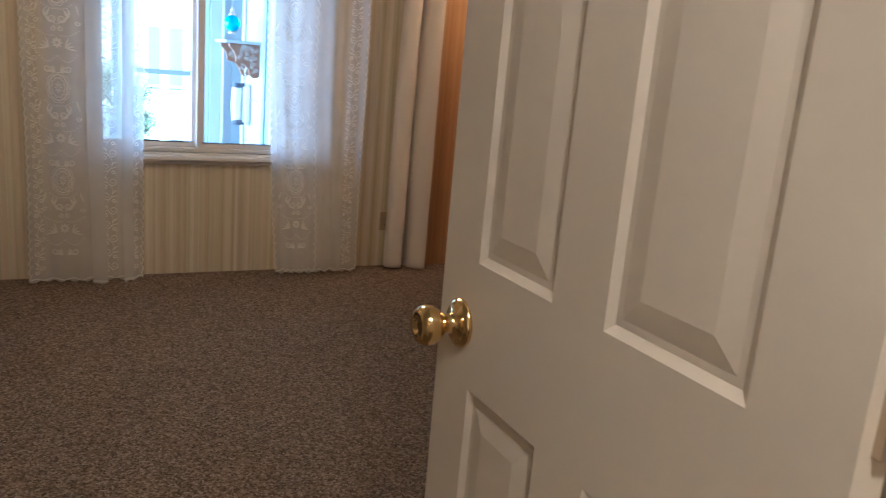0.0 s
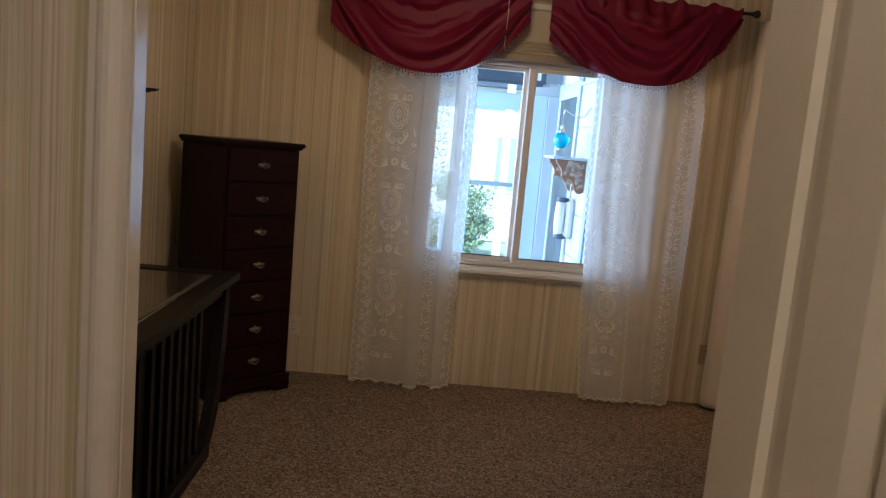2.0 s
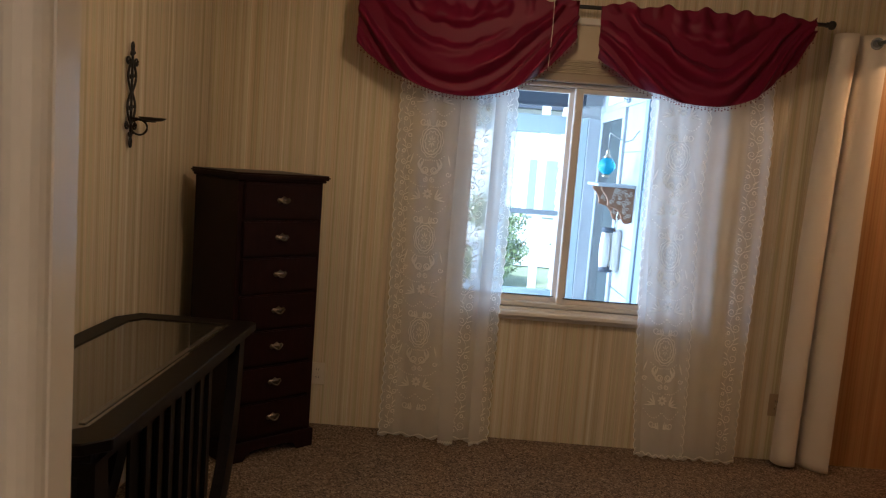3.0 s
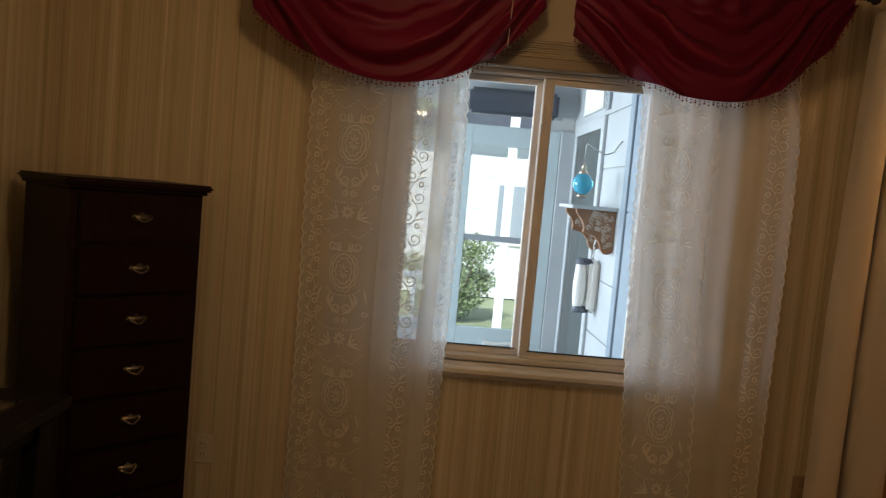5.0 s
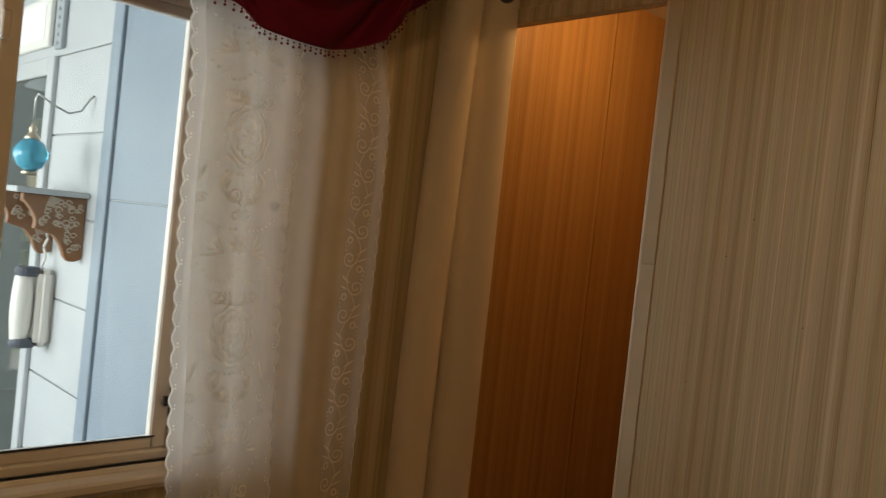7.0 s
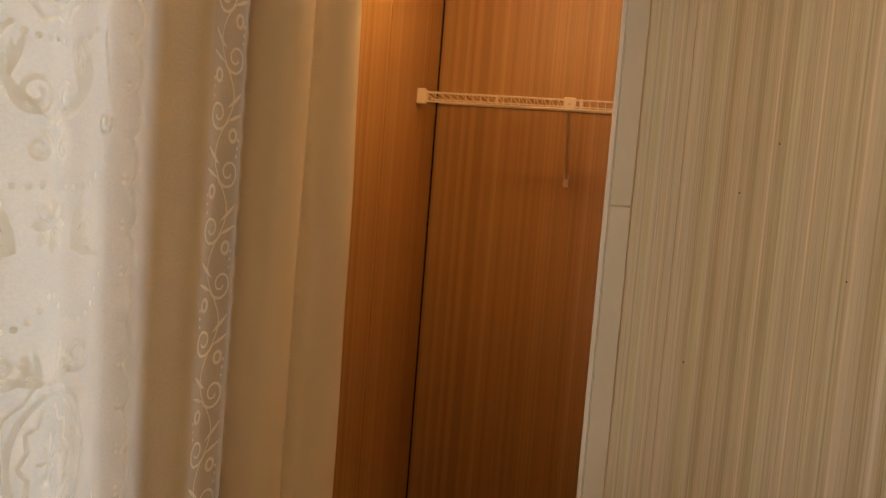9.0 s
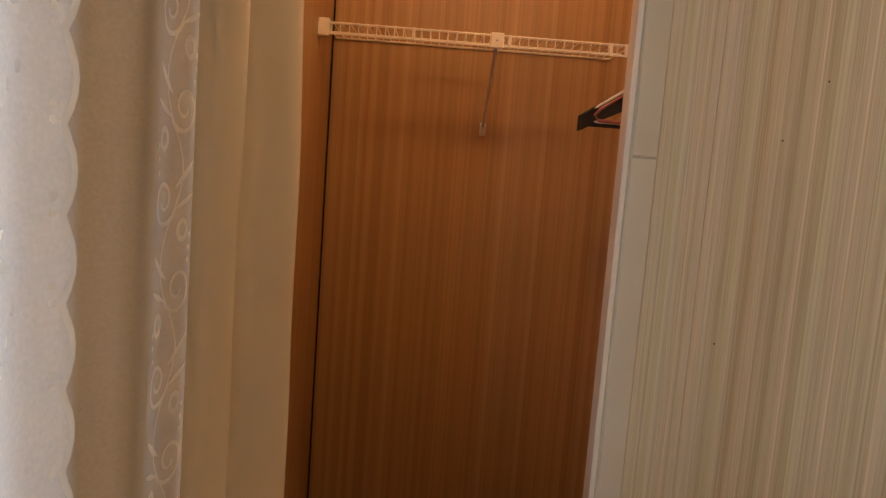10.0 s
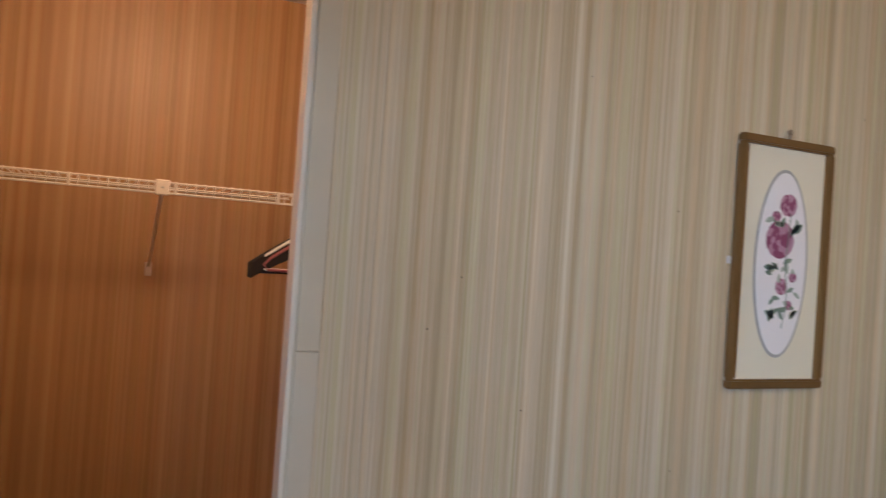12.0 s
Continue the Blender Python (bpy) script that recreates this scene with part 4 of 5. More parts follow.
def sconce():
    t = thing("candle_sconce", "black wrought-iron scroll candle sconce on the striped wall", "wall sconce", pose(LX + 0.012, 3.668, 1.535))

    def spiral(y, z, r, turns, start, way, x=0.0):
        return [(x, y + (r * (1 - 0.75 * i / 24)) * math.cos(start + way * turns * 2 * math.pi * i / 24), z + (r * (1 - 0.75 * i / 24)) * math.sin(start + way * turns * 2 * math.pi * i / 24)) for i in range(25)]

    scroll = bmesh.new()
    for s in (-1, 1):
        for zc, dirn in ((0.066, 1), (-0.048, -1)):
            tube([(0, s * 0.031 * math.sin(math.pi * i / 16) + s * 0.004, zc - 0.058 + 0.116 * i / 16) for i in range(17)], 0.0048, 6, scroll)
        tube(spiral(s * 0.036, 0.118, 0.017, 1.1, math.pi * (1.0 if s > 0 else 0.0), -s), 0.0042, 6, scroll)
        tube(spiral(s * 0.036, -0.112, 0.017, 1.1, math.pi * (1.0 if s > 0 else 0.0), s), 0.0042, 6, scroll)
        for z in (0.15, -0.145, 0.066, -0.048):
            tube(spiral(s * 0.010, z, 0.010, 0.8, 0, s), 0.004, 6, scroll)
    part("scrollwork", scroll, IRON, t, "", True)
    spine = tube([(0, 0, -0.16), (0, 0, 0.155)], 0.0048, 6)
    for z in (0.172, -0.176):
        tube([(0, 0.009 * math.cos(2 * math.pi * i / 16), z + 0.017 * math.sin(2 * math.pi * i / 16)) for i in range(17)], 0.0042, 6, spine)
    part("spine", spine, IRON, t, "", True)
    arm = tube([(0, 0, -0.085), (0.05, 0.004, -0.092), (0.09, 0.006, -0.092)], 0.005, 8)
    tube([(0.03 + 0.03 * math.cos(a), 0.004, -0.118 + 0.028 * math.sin(a)) for a in [math.pi * 0.75 - i * 0.28 for i in range(20)]], 0.004, 6, arm)
    part("arm", arm, IRON, t, "", True)
    part("candle_plate", lathe([(0.004, -0.008), (0.034, -0.004), (0.048, 0.004), (0.050, 0.007), (0.034, 0.002), (0.003, 0.002)], pose(0.078, 0.006, -0.086), 24), IRON, t, "", True)


sconce()

# ---- sockets and nails ----


def wall_socket(x, z, plate, label):
    t = thing("wall_socket", label, "wall socket", pose(x, WY, z))
    part("cover_plate", box(-0.035, 0.035, -0.006, 0.0, -0.0575, 0.0575, 0.003), plate, t)
    for s in (-1, 1):
        part("receptacle", lathe([(0.0165, 0), (0.0165, 0.0022), (0.014, 0.003)], pose(0, -0.0055, s * 0.0195, 90), 20), plate, t)
        for dx in (-0.006, 0.006):
            part("slot", box(dx - 0.0012, dx + 0.0012, -0.0092, -0.0084, s * 0.0195 - 0.004, s * 0.0195 + 0.006), PLASTIC_DARK, t)
    part("screw", lathe([(0.003, 0), (0.003, 0.0012), (0.001, 0.0018)], pose(0, -0.006, 0, 90), 10), OLD_BRASS, t)


wall_socket(-0.388, 0.264, PLASTIC_CREAM, "cream double wall socket low on the striped wall")
wall_socket(1.927, 0.287, PLASTIC_TAN, "tan double wall socket low on the striped wall")
for y, z in ((3.700, 1.326), (3.768, 1.000), (3.391, 1.820), (3.64, 1.42), (3.50, 1.18), (3.16, 1.58), (2.63, 1.839), (3.14, 1.05)):
    n = tagged(mesh_object("nail", lathe([(0.0012, 0), (0.0016, 0.0005), (0.0008, 0.0010)], pose(RX, y, z, 0, -90), 8), IRON), "small dark nail head in the striped panel wall", "nail", "nails in the wall")

# ---- framed print ----


def ellipse(cx, cz, rx, rz, y0, y1, n=40, bm=None):
    return prism([(cx + rx * math.cos(2 * math.pi * i / n), cz + rz * math.sin(2 * math.pi * i / n)) for i in range(n)], y0, y1, bm)


def framed_print():
    t = thing("framed_print", "narrow gilt-framed oval rose print hanging on the striped wall", "picture", pose(RX - 0.001, 2.878, 1.490, 0, 0, -90))
    w, h, b = 0.1375, 0.2705, 0.020
    for name, args in (("frame_rail", (-w, w, -0.020, 0.0, h - b, h)), ("frame_rail", (-w, w, -0.020, 0.0, -h, -h + b)), ("frame_rail", (-w, -w + b, -0.020, 0.0, -h + b, h - b)), ("frame_rail", (w - b, w, -0.020, 0.0, -h + b, h - b))):
        part(name, box(*args, 0.004, None, 2), GILT, t)
    part("mat", box(-w + b, w - b, -0.008, -0.003, -h + b, h - b), MAT_BOARD, t, "cream oval mat")
    part("oval_rim", ellipse(0, 0, 0.079, 0.205, -0.0095, -0.008), RIM_GREY, t)
    part("print", ellipse(0, 0, 0.073, 0.198, -0.0105, -0.009), PAPER, t, "pale printed paper")
    rnd = random.Random(4)
    stem = bmesh.new()
    for cx, cz, r in ((-0.008, 0.052, 0.046), (0.012, 0.128, 0.028), (0.004, -0.050, 0.020), (0.036, -0.028, 0.013), (-0.022, 0.100, 0.015), (0.028, -0.090, 0.012)):
        flower = bmesh.new()
        heart = bmesh.new()
        for ring, (far, size, count) in enumerate(((0.66, 0.40, 9), (0.40, 0.34, 7), (0.16, 0.26, 4))):
            for k in range(count):
                a = 6.283 * k / count + ring * 0.7 + rnd.uniform(-0.2, 0.2)
                petal = ellipse(0, 0, r * size * rnd.uniform(0.85, 1.15), r * size * 0.62, -0.0106 - 0.0005 * ring - 0.00003 * k, -0.0104, 12)
                petal.transform(Matrix.Translation((cx + far * r * math.cos(a), 0, cz + far * r * math.sin(a))) @ Matrix.Rotation(-a + 1.57, 4, "Y"))
                if (k + ring) % 2:
                    merge(flower, petal)
                else:
                    merge(heart, petal)
        part("rose", flower, ROSE, t, "faded mauve rose")
        part("rose", heart, ROSE_PALE, t, "paler mauve petals")
    for k in range(34):
        cx, cz = rnd.uniform(-0.042, 0.052), rnd.choice((0.095, 0.085, 0.0, -0.01, -0.02, -0.07, -0.09, -0.115)) + rnd.uniform(-0.014, 0.014)
        size = rnd.uniform(0.010, 0.017)
        leaf = prism([(-size, 0), (-size * 0.3, size * 0.42), (size * 0.5, size * 0.30), (size, 0), (size * 0.4, -size * 0.38), (-size * 0.4, -size * 0.34)], -0.01085, -0.0104)
        leaf.transform(Matrix.Translation((cx, 0, cz)) @ Matrix.Rotation(rnd.uniform(0, 6.2), 4, "Y"))
        part("leaf", leaf, LEAF_INK if k % 3 else LEAF_PALE, t, "grey-green leaf")
    tube([(0.02, -0.0107, 0.11), (0.012, -0.0107, 0.0), (0.022, -0.0107, -0.09), (0.01, -0.0107, -0.14)], 0.0013, 5, stem)
    part("stem", stem, LEAF_INK, t)
    hook = tube([(0, -0.012, h - 0.002), (0, -0.014, h + 0.012)], 0.004, 8)
    bmesh.ops.create_icosphere(hook, subdivisions=1, radius=0.007, matrix=Matrix.Translation((0, -0.013, h + 0.016)))
    part("hook", hook, OLD_BRASS, t, "", True)
    part("tag", box(-w - 0.010, -w + 0.004, -0.004, -0.002, -0.008, 0.008), PAPER, t, "small white paper tag")


RIM_GREY = shader("grey mat bevel", (0.42, 0.40, 0.37), 0.8)
framed_print()

# ---- closet fittings ----


def wire_shelf(name_label, m, length, struts, brackets):
    """Ventilated shelf: local x along its length, y from lip (0) to wall (0.322)."""
    t = thing("wire_shelf", name_label, "closet shelf", m, "closet shelves")
    deep = 0.322
    for y, z, r in ((0.0, 0.0, 0.0036), (0.0, -0.030, 0.0036), (deep - 0.006, 0.0, 0.0036), (deep * 0.5, -0.004, 0.003)):
        part("long_rod", tube([(0, y, z), (length, y, z)], r, 6), WIRE_WHITE, t)
    deck = bmesh.new()
    n = int(length / 0.0254)
    for i in range(n + 1):
        x = i * length / n
        tube([(x, deep - 0.004, 0.004), (x, 0.002, 0.004), (x, -0.003, 0.0), (x, -0.003, -0.030)], 0.0017, 4, deck)
    part("deck_wire", deck, WIRE_WHITE, t)["kind"] = "stuff"
    for x in struts:
        part("strut", box(x - 0.005, x + 0.005, -0.006, -0.002, -0.033, 0.004, 0.001), WIRE_WHITE, t)
    for x in brackets:
        c = box(x - 0.020, x + 0.020, -0.009, 0.012, -0.036, 0.008, 0.003)
        part("clip", c, WIRE_WHITE, t, "white plastic shelf clip")
        brace = tube([(x, 0.0, -0.02), (x - 0.002, deep - 0.012, -0.25)], 0.0048, 8)
        box(x - 0.012, x + 0.008, deep - 0.010, deep - 0.001, -0.282, -0.238, 0.002, brace)
        part("brace", brace, WIRE_WHITE, t, "diagonal support brace")
        part("screw", lathe([(0.004, 0), (0.004, 0.001), (0.001, 0.002)], pose(x, -0.009, -0.014, 90), 8), STEEL, t)
    e = box(-0.012, 0.020, -0.012, 0.016, -0.040, 0.012, 0.003)
    part("end_bracket", e, WIRE_WHITE, t, "white wall end bracket")
    return t


# along the back wall, from the outer wall inwards
wire_shelf("white wire closet shelf with a diagonal brace on the panelled wall", pose(3.284, 4.575, 1.614, 0, 0, -90), 0.905, (0.262, 0.54, 0.835, 0.88), (0.504,))
# along the near side wall
wire_shelf("white wire closet shelf holding clothes hangers", pose(3.250, 3.598, 1.614, 0, 0, 180), 0.95, (0.08, 0.4, 0.7), ())


def hanger(x, y, tilt, material, kind, label):
    t = thing("clothes_hanger", label, "clothes hanger", pose(x, y, 1.612, 0, 0, 90 + tilt), "hangers in the closet")
    hook = [(0.022 * math.cos(a), 0, 0.0 + 0.022 * math.sin(a) - 0.012) for a in [math.pi * 1.05 - i * math.pi * 1.25 / 14 for i in range(15)]]
    part("hook", tube(hook + [(0.004, 0, -0.045), (0, 0, -0.075)], 0.0022, 6), STEEL if kind == "velvet" else material, t, "", True)
    if kind == "velvet":
        up = [(-0.218 + 0.436 * i / 24, -0.085 - 0.125 * abs(-1 + 2 * i / 24) ** 1.25) for i in range(25)]
        down = [(x2, z2 - 0.044 - 0.030 * (1 - abs(-1 + 2 * i / 24))) for i, (x2, z2) in enumerate(up)]
        part("shoulder", prism(up + down[::-1], -0.007, 0.007, None, 0.002), material, t)
        part("bar", box(-0.20, 0.20, -0.004, 0.004, -0.238, -0.229), material, t)
        part("neck", box(-0.080, 0.080, -0.007, 0.007, -0.056, -0.032, 0.005), material, t, "black moulded neck")
    else:
        loop = [(0, 0, -0.078), (0.06, 0, -0.10), (0.12, 0, -0.142), (0.195, 0, -0.193), (0.212, 0, -0.212), (0.200, 0, -0.226), (0, 0, -0.228)]
        part("frame", tube(loop + [(-p[0], p[1], p[2]) for p in loop[-2::-1]], 0.0042, 8), material, t, "", True)
        for s in (-1, 1):
            part("notch", tube([(s * 0.075, 0, -0.112), (s * 0.085, 0.004, -0.130), (s * 0.105, 0.004, -0.142), (s * 0.115, 0, -0.138)], 0.003, 6), material, t)


hanger(3.26, 3.605, 4, HANGER_BLACK, "velvet", "black velvet clothes hanger on the wire shelf")
hanger(3.215, 3.610, 7, HANGER_BLACK, "velvet", "black velvet clothes hanger on the wire shelf")
hanger(3.18, 3.600, -3, HANGER_WHITE, "tube", "white plastic tubular clothes hanger on the wire shelf")
hanger(3.14, 3.590, 5, HANGER_ROSE, "tube", "dusty red plastic clothes hanger on the wire shelf")

# ---- porch beyond the window ----
PY = 7.05
PX = 1.36
structure("porch_floor", box(-3.2, PX, WY + 0.13, PY + 0.1, -0.10, -0.02), PORCH_FLOOR, "grey painted porch boards")
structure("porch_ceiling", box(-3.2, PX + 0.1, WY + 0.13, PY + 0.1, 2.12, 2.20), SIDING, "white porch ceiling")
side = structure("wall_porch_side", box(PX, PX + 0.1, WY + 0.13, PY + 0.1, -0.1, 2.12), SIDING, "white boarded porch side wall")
for k in range(7):
    z = 0.0 + k * 0.305
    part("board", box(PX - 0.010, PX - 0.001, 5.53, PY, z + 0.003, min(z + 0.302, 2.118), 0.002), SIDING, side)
for k in range(2):
    z = -0.02 + k * 1.32
    part("board", box(PX - 0.008, PX - 0.001, WY + 0.14, 5.44, z + 0.002, min(z + 1.318, 2.118), 0.002), PORCH_SHADE, side, "porch wall board with bluish shade in its colour")
part("corner_board", box(PX - 0.020, PX - 0.001, 5.445, 5.525, -0.02, 2.118, 0.003), PORCH_SHADE, side, "corner board with bluish shade in its colour")

far = box(-3.2, -2.6, PY, PY + 0.1, -0.1, 2.12)
box(-2.6, 0.50, PY, PY + 0.1, -0.1, 0.42, bm=far)
box(-2.6, 0.50, PY, PY + 0.1, 1.95, 2.12, bm=far)
for x in (-1.1, 0.50):
    box(x - 0.05 if x < 0 else x, x + 0.06, PY, PY + 0.1, 0.42 if x < 0 else -0.1, 1.95, bm=far)
box(0.56, PX, PY, PY + 0.1, 1.90, 2.12, bm=far)
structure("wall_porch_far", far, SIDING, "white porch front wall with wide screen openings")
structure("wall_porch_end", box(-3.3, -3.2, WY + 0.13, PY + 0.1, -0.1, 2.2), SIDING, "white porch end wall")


def storm_door():
    d = tagged(new("door_2"), "pale storm door with two glass panes and a closer", "door", kind="structure")
    x0, x1 = 0.565, 1.25
    f = box(x0, x0 + 0.085, PY - 0.02, PY + 0.02, -0.02, 1.80, 0.004)
    box(x1 - 0.130, x1, PY - 0.02, PY + 0.02, -0.02, 1.80, 0.004, f)
    box(x0 + 0.085, x1 - 0.130, PY - 0.02, PY + 0.02, 1.66, 1.80, 0.004, f)
    box(x0 + 0.085, x1 - 0.130, PY - 0.02, PY + 0.02, -0.02, 0.40, 0.004, f)
    part("door_frame", f, DOOR_AQUA, d)
    part("hinge_jamb", box(x1 + 0.003, PX - 0.012, PY - 0.03, PY + 0.02, -0.02, 1.80, 0.004), SIDING, d)
    part("mid_rail", box(x0 + 0.085, x1 - 0.130, PY - 0.014, PY + 0.014, 1.005, 1.045, 0.003), STEEL_GREY, d)
    for z0, z1 in ((0.40, 1.005), (1.045, 1.66)):
        p = part("pane", box(x0 + 0.085, x1 - 0.130, PY - 0.003, PY + 0.001, z0, z1), GLASS, d)
        p.visible_shadow = False
    c = tube([(0.86, PY - 0.045, 0.30), (1.06, PY - 0.045, 0.305)], 0.014, 10)
    tube([(1.06, PY - 0.045, 0.305), (1.20, PY - 0.04, 0.315)], 0.004, 6, c)
    box(0.845, 0.865, PY - 0.05, PY - 0.02, 0.28, 0.32, 0.002, c)
    part("closer", c, PHONE_WHITE, d, "white tubular door closer")
    part("transom", box(x0, x1, PY - 0.012, PY + 0.012, 1.875, 1.90), SIDING, d)


DOOR_AQUA = painted("pale aqua storm door paint", (0.56, 0.64, 0.65), 0.45, 0.03)
STEEL_GREY = shader("grey rail", (0.33, 0.36, 0.38), 0.45)
storm_door()
t = thing("roller_blind", "dark grey rolled porch blind over the storm door", "roller blind", pose(1.0, PY - 0.09, 1.95))
part("cassette", box(-0.40, 0.20, -0.06, 0.06, -0.085, 0.085, 0.02, None, 2), GREY_BOX, t)
part("label", box(0.125, 0.155, -0.0615, -0.0595, -0.04, 0.05), PHONE_WHITE, t, "white sticker")


def house_door():
    d = tagged(new("door_3"), "white-framed dark glass door in the porch side wall", "door", kind="structure")
    f = box(PX - 0.03, PX - 0.0105, 6.06, 6.13, -0.02, 1.83, 0.003)
    box(PX - 0.03, PX - 0.0105, 6.86, 6.93, -0.02, 1.83, 0.003, f)
    box(PX - 0.03, PX - 0.0105, 6.13, 6.86, 1.76, 1.83, 0.003, f)
    part("door_frame", f, SIDING, d)
    part("pane", box(PX - 0.018, PX - 0.0115, 6.13, 6.86, -0.02, 1.76), DARK_PANE, d, "dark reflective glass")


DARK_PANE = shader("dark door glass", (0.05, 0.055, 0.05), 0.08)
house_door()


def corbel_shelf():
    t = thing("bracket_shelf", "white shelf on two carved brown corbels, on the porch wall", "shelf", pose(PX - 0.011, 5.80, 1.295))
    part("board", box(-0.235, 0, -0.20, 0.20, 0.0, 0.020, 0.004), SIDING, t)
    for y in (-0.17, 0.14):
        out = [(0, 0), (-0.205, 0)]
        out += [(-0.205 + 0.028 * math.sin(a) + 0.03 * i / 10, -0.02 - 0.012 * i) for i, a in enumerate([k * 0.3 for k in range(9)])]
        out += [(-0.10, -0.135), (-0.075, -0.165), (-0.060, -0.205), (-0.045, -0.222), (-0.020, -0.222), (0, -0.210)]
        br = part("corbel", prism(out, y, y + 0.030, None, 0.003), CARVED, t, "carved brown corbel")
        relief = bmesh.new()
        rnd = random.Random(int(y * 100))
        for k in range(64):
            cx, cz = rnd.uniform(-0.17, -0.02), rnd.uniform(-0.19, -0.015)
            if cx < -0.16 - cz * 0.2 or (cz < -0.10 and cx < -0.07):
                continue
            r = rnd.uniform(0.007, 0.014)
            tube([(cx + r * math.cos(q) * (1 - i / 20), y - 0.003, cz + r * math.sin(q) * (1 - i / 20)) for i, q in enumerate([j * 0.5 for j in range(13)])], 0.0028, 5, relief)
        part("carving", relief, CARVE_LIGHT, br, "pale worn scroll carving")["kind"] = "stuff"


CARVE_LIGHT = painted("worn pale carving", (0.55, 0.46, 0.37), 0.6, 0.1)
corbel_shelf()


def hanging_lamp():
    t = thing("hanging_lantern", "blue glass hurricane lantern on a wire hook", "lantern", pose(1.17, 5.68, 1.425))
    part("globe", lathe([(0.020, -0.055), (0.040, -0.040), (0.055, -0.010), (0.054, 0.012), (0.040, 0.038), (0.022, 0.052)], None, 24), BLUE_GLASS, t, "turquoise blue glass globe", True)
    part("cap", lathe([(0.026, 0.050), (0.020, 0.062), (0.010, 0.075), (0.014, 0.085), (0.006, 0.100), (0.002, 0.112)], None, 16), OLD_BRASS, t, "", True)
    part("base", lathe([(0.020, -0.072), (0.026, -0.064), (0.020, -0.053)], None, 16), OLD_BRASS, t, "", True)
    part("hook", tube([(0, 0, 0.11), (0.0, 0.0, 0.19), (0.002, -0.01, 0.205), (0.05, -0.02, 0.175), (0.10, -0.025, 0.155), (0.14, -0.025, 0.17), (0.165, -0.025, 0.215), (0.178, -0.025, 0.23)], 0.0035, 8), STEEL, t, "curved wire hook", True)


hanging_lamp()


def wall_phone():
    t = thing("wall_phone", "white corded wall telephone under the bracket shelf", "telephone", pose(PX - 0.011, 5.92, 0.875) @ Matrix.Diagonal((1.25, 1.3, 1.25, 1)))
    part("base", box(-0.045, 0.0, -0.05, 0.05, -0.115, 0.115, 0.014, None, 2), PHONE_WHITE, t)
    hs = tube([(-0.075, -0.005, -0.115 + 0.23 * i / 12) for i in range(13)], [0.030 - 0.010 * abs(-1 + 2 * i / 12) ** 2 for i in range(13)], 12)
    part("handset", hs, PHONE_WHITE, t, "", True)
    for z in (-0.105, 0.105):
        part("grip_end", lathe([(0.034, -0.012), (0.036, 0.0), (0.030, 0.014)], pose(-0.066, -0.005, z), 16), GREY_BOX, t, "grey handset end")
    part("cord", tube([(-0.03, -0.02 + 0.012 * math.sin(i * 0.9), 0.11 + 0.16 * i / 20) for i in range(21)], 0.004, 6), PHONE_WHITE, t, "", True)


wall_phone()
t = thing("porch_picture", "pale framed picture above the porch door", "picture", pose(PX - 0.012, 6.42, 1.975))
part("frame", box(-0.020, 0, -0.27, 0.27, -0.10, 0.10, 0.004), PHONE_WHITE, t)
part("print", box(-0.023, -0.0195, -0.22, 0.22, -0.07, 0.07), PAPER, t)
t = thing("dotted_strip", "grey perforated metal strip on the porch wall", "metal strip", pose(PX - 0.012, 6.04, 1.975))
part("strip", box(-0.018, 0, -0.035, 0.035, -0.12, 0.12, 0.003), STEEL_GREY, t)
for k in range(7):
    part("hole", lathe([(0.008, 0), (0.006, 0.002)], pose(-0.018, 0, -0.10 + k * 0.033, 0, -90), 8), GREY_BOX, t)

# ---- outdoors ----
gr = bmesh.new()
bmesh.ops.create_grid(gr, x_segments=8, y_segments=8, size=400, matrix=Matrix.Translation((0, 0, -0.62)))
structure("ground", gr, GRASS, "lawn reaching to the horizon")
structure("pavement", box(-14, 14, 8.4, 12.8, -0.64, -0.60), CONCRETE, "pale concrete drive")


# sky reflection put into the pane's base colour
SKY_PANE = shader("window glass coloured as reflected sky", (0.34, 0.37, 0.40), 0.12)


def neighbour():
    t = thing("neighbour_house", "white clapboard neighbouring house beyond the drive", "house", pose(4.2, 16.5, -0.6))
    part("wall", box(-4.3, 5, -0.2, 6, 0, 3.1), WHITE_BOARD, t)
    for k in range(20):
        part("clapboard", box(-4.32, 5, -0.225, -0.2, 0.15 * k, 0.15 * k + 0.146, 0.004), WHITE_BOARD, t)
    part("roof", prism([(-4.7, 3.1), (5.4, 3.1), (0.35, 4.9)], -0.6, 6.4), GREY_BOX, t)
    for x in (-2.6, 0.2, 2.8):
        wdw = part("window", box(x, x + 1.0, -0.26, -0.226, 1.0, 2.2, 0.01), PHONE_WHITE, t)
        part("pane", box(x + 0.07, x + 0.93, -0.27, -0.255, 1.07, 2.13), SKY_PANE, wdw)


neighbour()


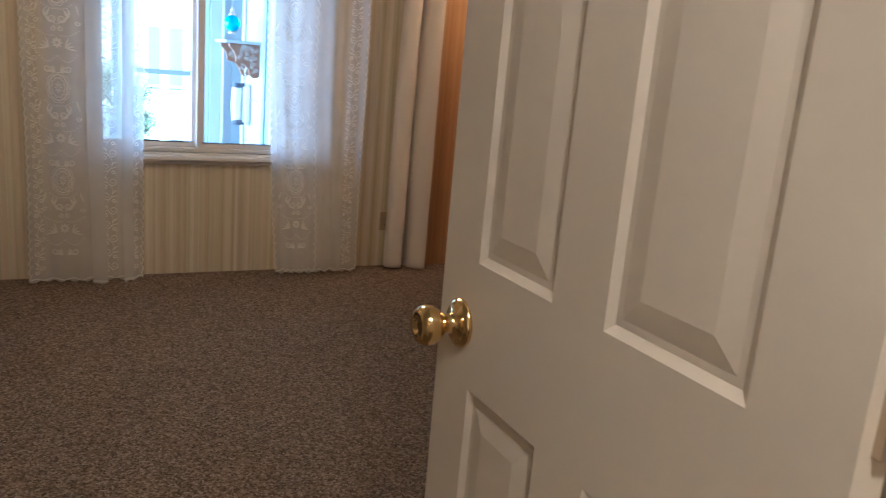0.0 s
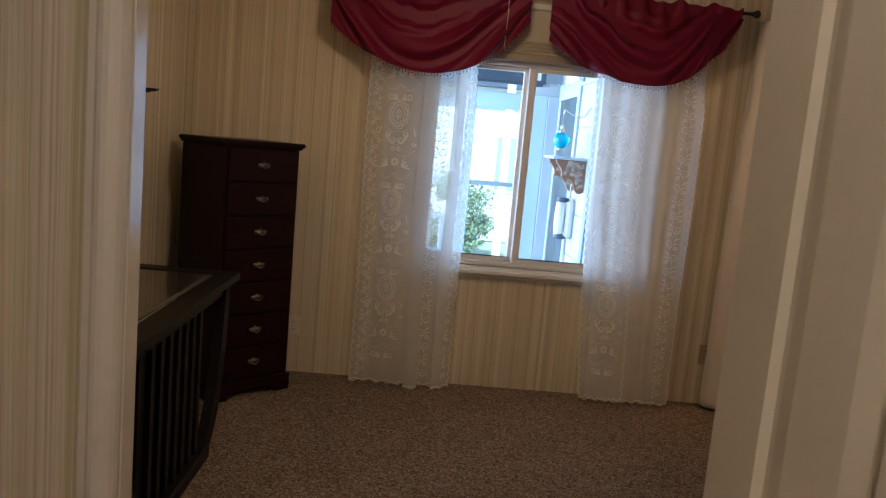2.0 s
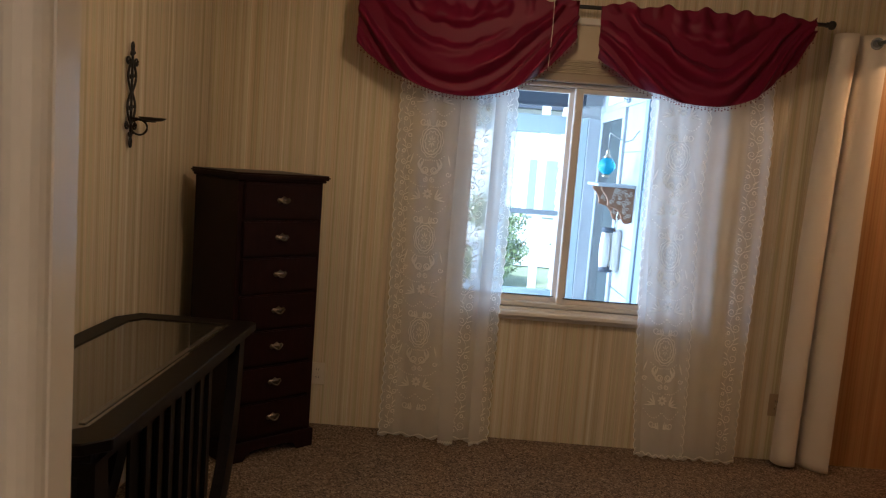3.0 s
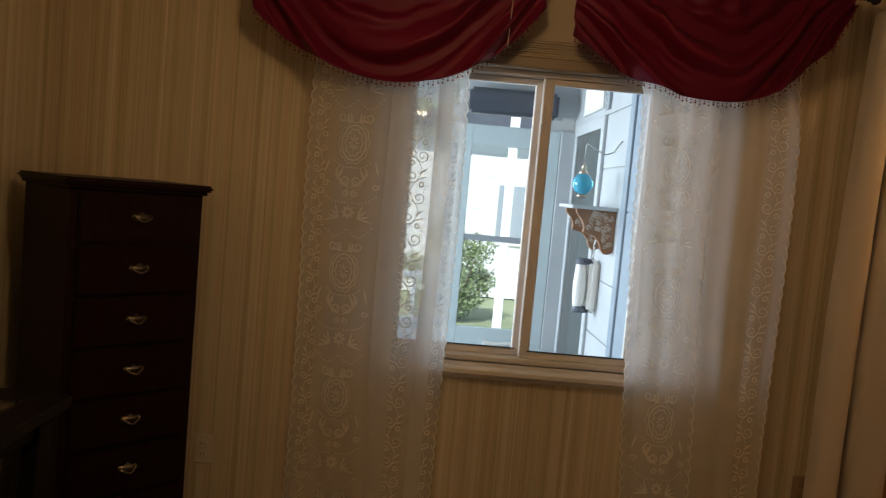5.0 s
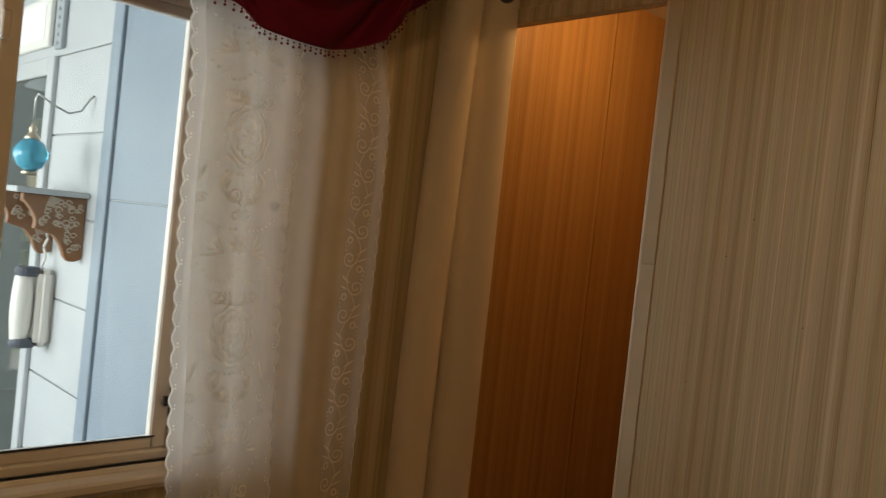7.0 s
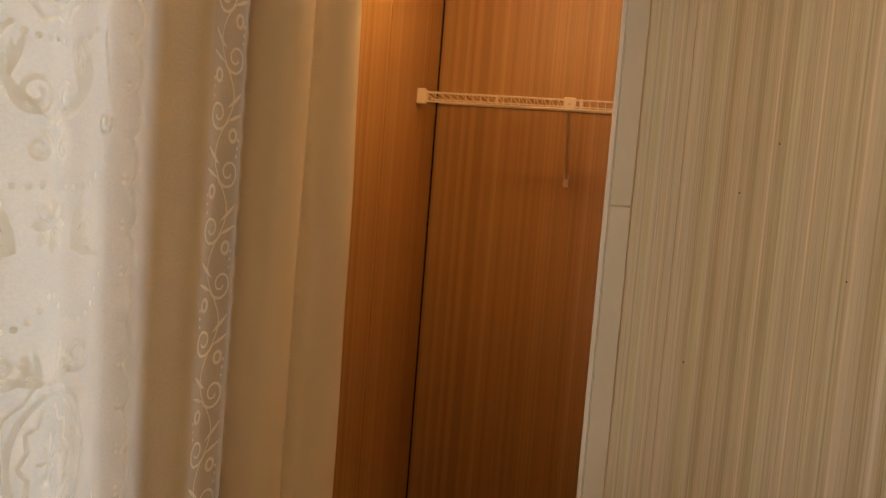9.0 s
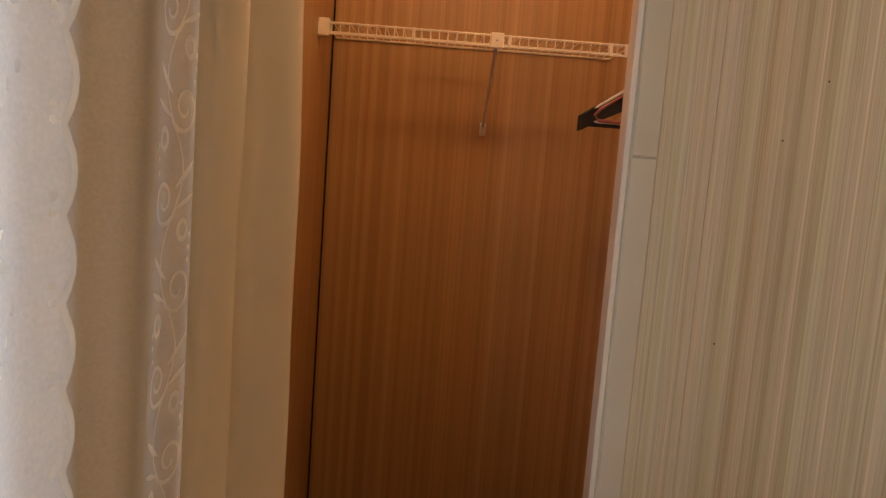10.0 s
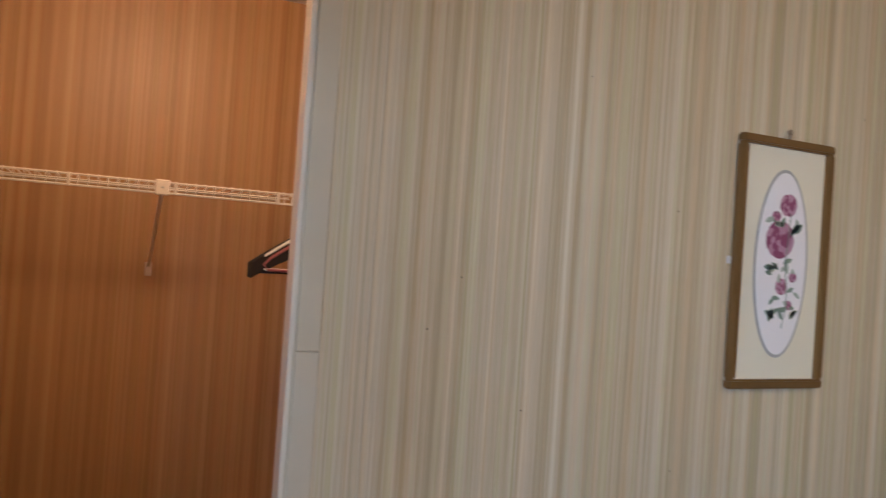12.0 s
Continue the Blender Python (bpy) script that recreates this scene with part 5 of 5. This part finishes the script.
def leafy(name, label, x, y, trunk, radius, count, seed):
    rnd = random.Random(seed)
    t = thing(name, label, "tree" if trunk > 0.5 else "shrub", pose(x, y, -0.62))
    tr = tube([(0, 0, 0), (0.03, 0.02, trunk * 0.5), (0, 0.05, trunk), (0.05, 0, trunk + radius * 0.8)], [0.05 * radius + 0.05, 0.05 * radius + 0.03, 0.04 * radius + 0.02, 0.02], 8)
    for k in range(6):
        a = k * 1.05 + rnd.uniform(-0.3, 0.3)
        q = radius * rnd.uniform(0.5, 0.85)
        tube([(0, 0.04, trunk * 0.9), (0.5 * q * math.cos(a), 0.5 * q * math.sin(a), trunk + radius * 0.3), (q * math.cos(a), q * math.sin(a), trunk + radius * rnd.uniform(0.4, 1.1))], [0.03 * radius + 0.01, 0.02 * radius + 0.006, 0.006], 6, tr)
    part("trunk", tr, BARK, t)
    verts, faces = [], []
    clumps = [(rnd.gauss(0, 0.45), rnd.gauss(0, 0.45), rnd.uniform(0.1, 1.5), rnd.uniform(0.22, 0.42)) for _ in range(18)]
    for i in range(count):
        cx, cy, cz, cr = rnd.choice(clumps)
        d = Vector((rnd.gauss(0, 1), rnd.gauss(0, 1), rnd.gauss(0, 1))).normalized() * cr * rnd.random() ** 0.4
        c = Vector((cx, cy, cz)) * radius + d * radius + Vector((0, 0, trunk))
        c.z = max(c.z, 0.05)
        u = Vector((rnd.gauss(0, 1), rnd.gauss(0, 1), rnd.gauss(0, 1))).normalized()
        w = u.cross(Vector((rnd.gauss(0, 1), rnd.gauss(0, 1), 1))).normalized()
        s = rnd.uniform(0.02, 0.042) * (0.6 + 0.5 * radius)
        b = len(verts)
        verts += [c - u * s, c + w * s * 0.45, c + u * s, c - w * s * 0.45]
        faces.append((b, b + 1, b + 2, b + 3))
    me = bpy.data.meshes.new("crown")
    me.from_pydata([tuple(v) for v in verts], [], faces)
    me.materials.append(LEAF)
    crown = new("crown", me)
    crown.parent = t
    crown["kind"] = "stuff"
    crown["label"] = "loose green leaves"


leafy("shrub", "green leafy shrub by the drive", 0.85, 13.6, 0.1, 0.8, 8000, 1)
leafy("shrub", "green leafy shrub by the drive", 2.9, 14.0, 0.1, 0.7, 7000, 2)
leafy("tree", "leafy green tree beyond the drive", 0.6, 22.0, 2.2, 2.4, 9000, 3)
leafy("tree", "leafy green tree beyond the drive", -6.0, 24.0, 2.4, 2.8, 9000, 4)
leafy("tree", "leafy green tree beyond the drive", 4.6, 27.0, 2.6, 3.0, 9000, 5)
t = thing("porch_post", "white square carport post on the concrete", "post", pose(1.19, 9.6, -0.6))
part("post", box(-0.045, 0.045, -0.045, 0.045, 0.0, 3.0, 0.006), WHITE_BOARD, t)
part("foot", box(-0.10, 0.10, -0.10, 0.10, 0.0, 0.06, 0.006), CONCRETE, t)


def porch_rail():
    t = thing("porch_railing", "white picket railing outside the porch screens", "railing", pose(-0.25, 7.32, -0.10))
    part("top_rail", box(-0.80, 0.74, -0.03, 0.03, 0.78, 0.82, 0.005), WHITE_BOARD, t)
    part("bottom_rail", box(-0.80, 0.74, -0.02, 0.02, 0.10, 0.14, 0.004), WHITE_BOARD, t)
    for k in range(14):
        x = -0.74 + k * 0.11
        part("picket", box(x - 0.016, x + 0.016, -0.016, 0.016, 0.14, 0.78, 0.003), WHITE_BOARD, t)
    for x in (-0.77, 0.71):
        part("post", box(x - 0.03, x + 0.03, -0.029, 0.029, -0.52, 0.78, 0.004), WHITE_BOARD, t)


porch_rail()

outer = structure("wall_house_outer", box(1.150, 1.36, 7.16, 7.72, -0.6, 2.5), WHITE_BOARD, "white lapped siding of the house outside the porch")
for k in range(28):
    z = -0.58 + k * 0.11
    lap = prism([(1.150, z), (1.122, z), (1.140, z + 0.118), (1.150, z + 0.118)], 7.17, 7.71)
    part("clapboard", lap, WHITE_BOARD, outer)
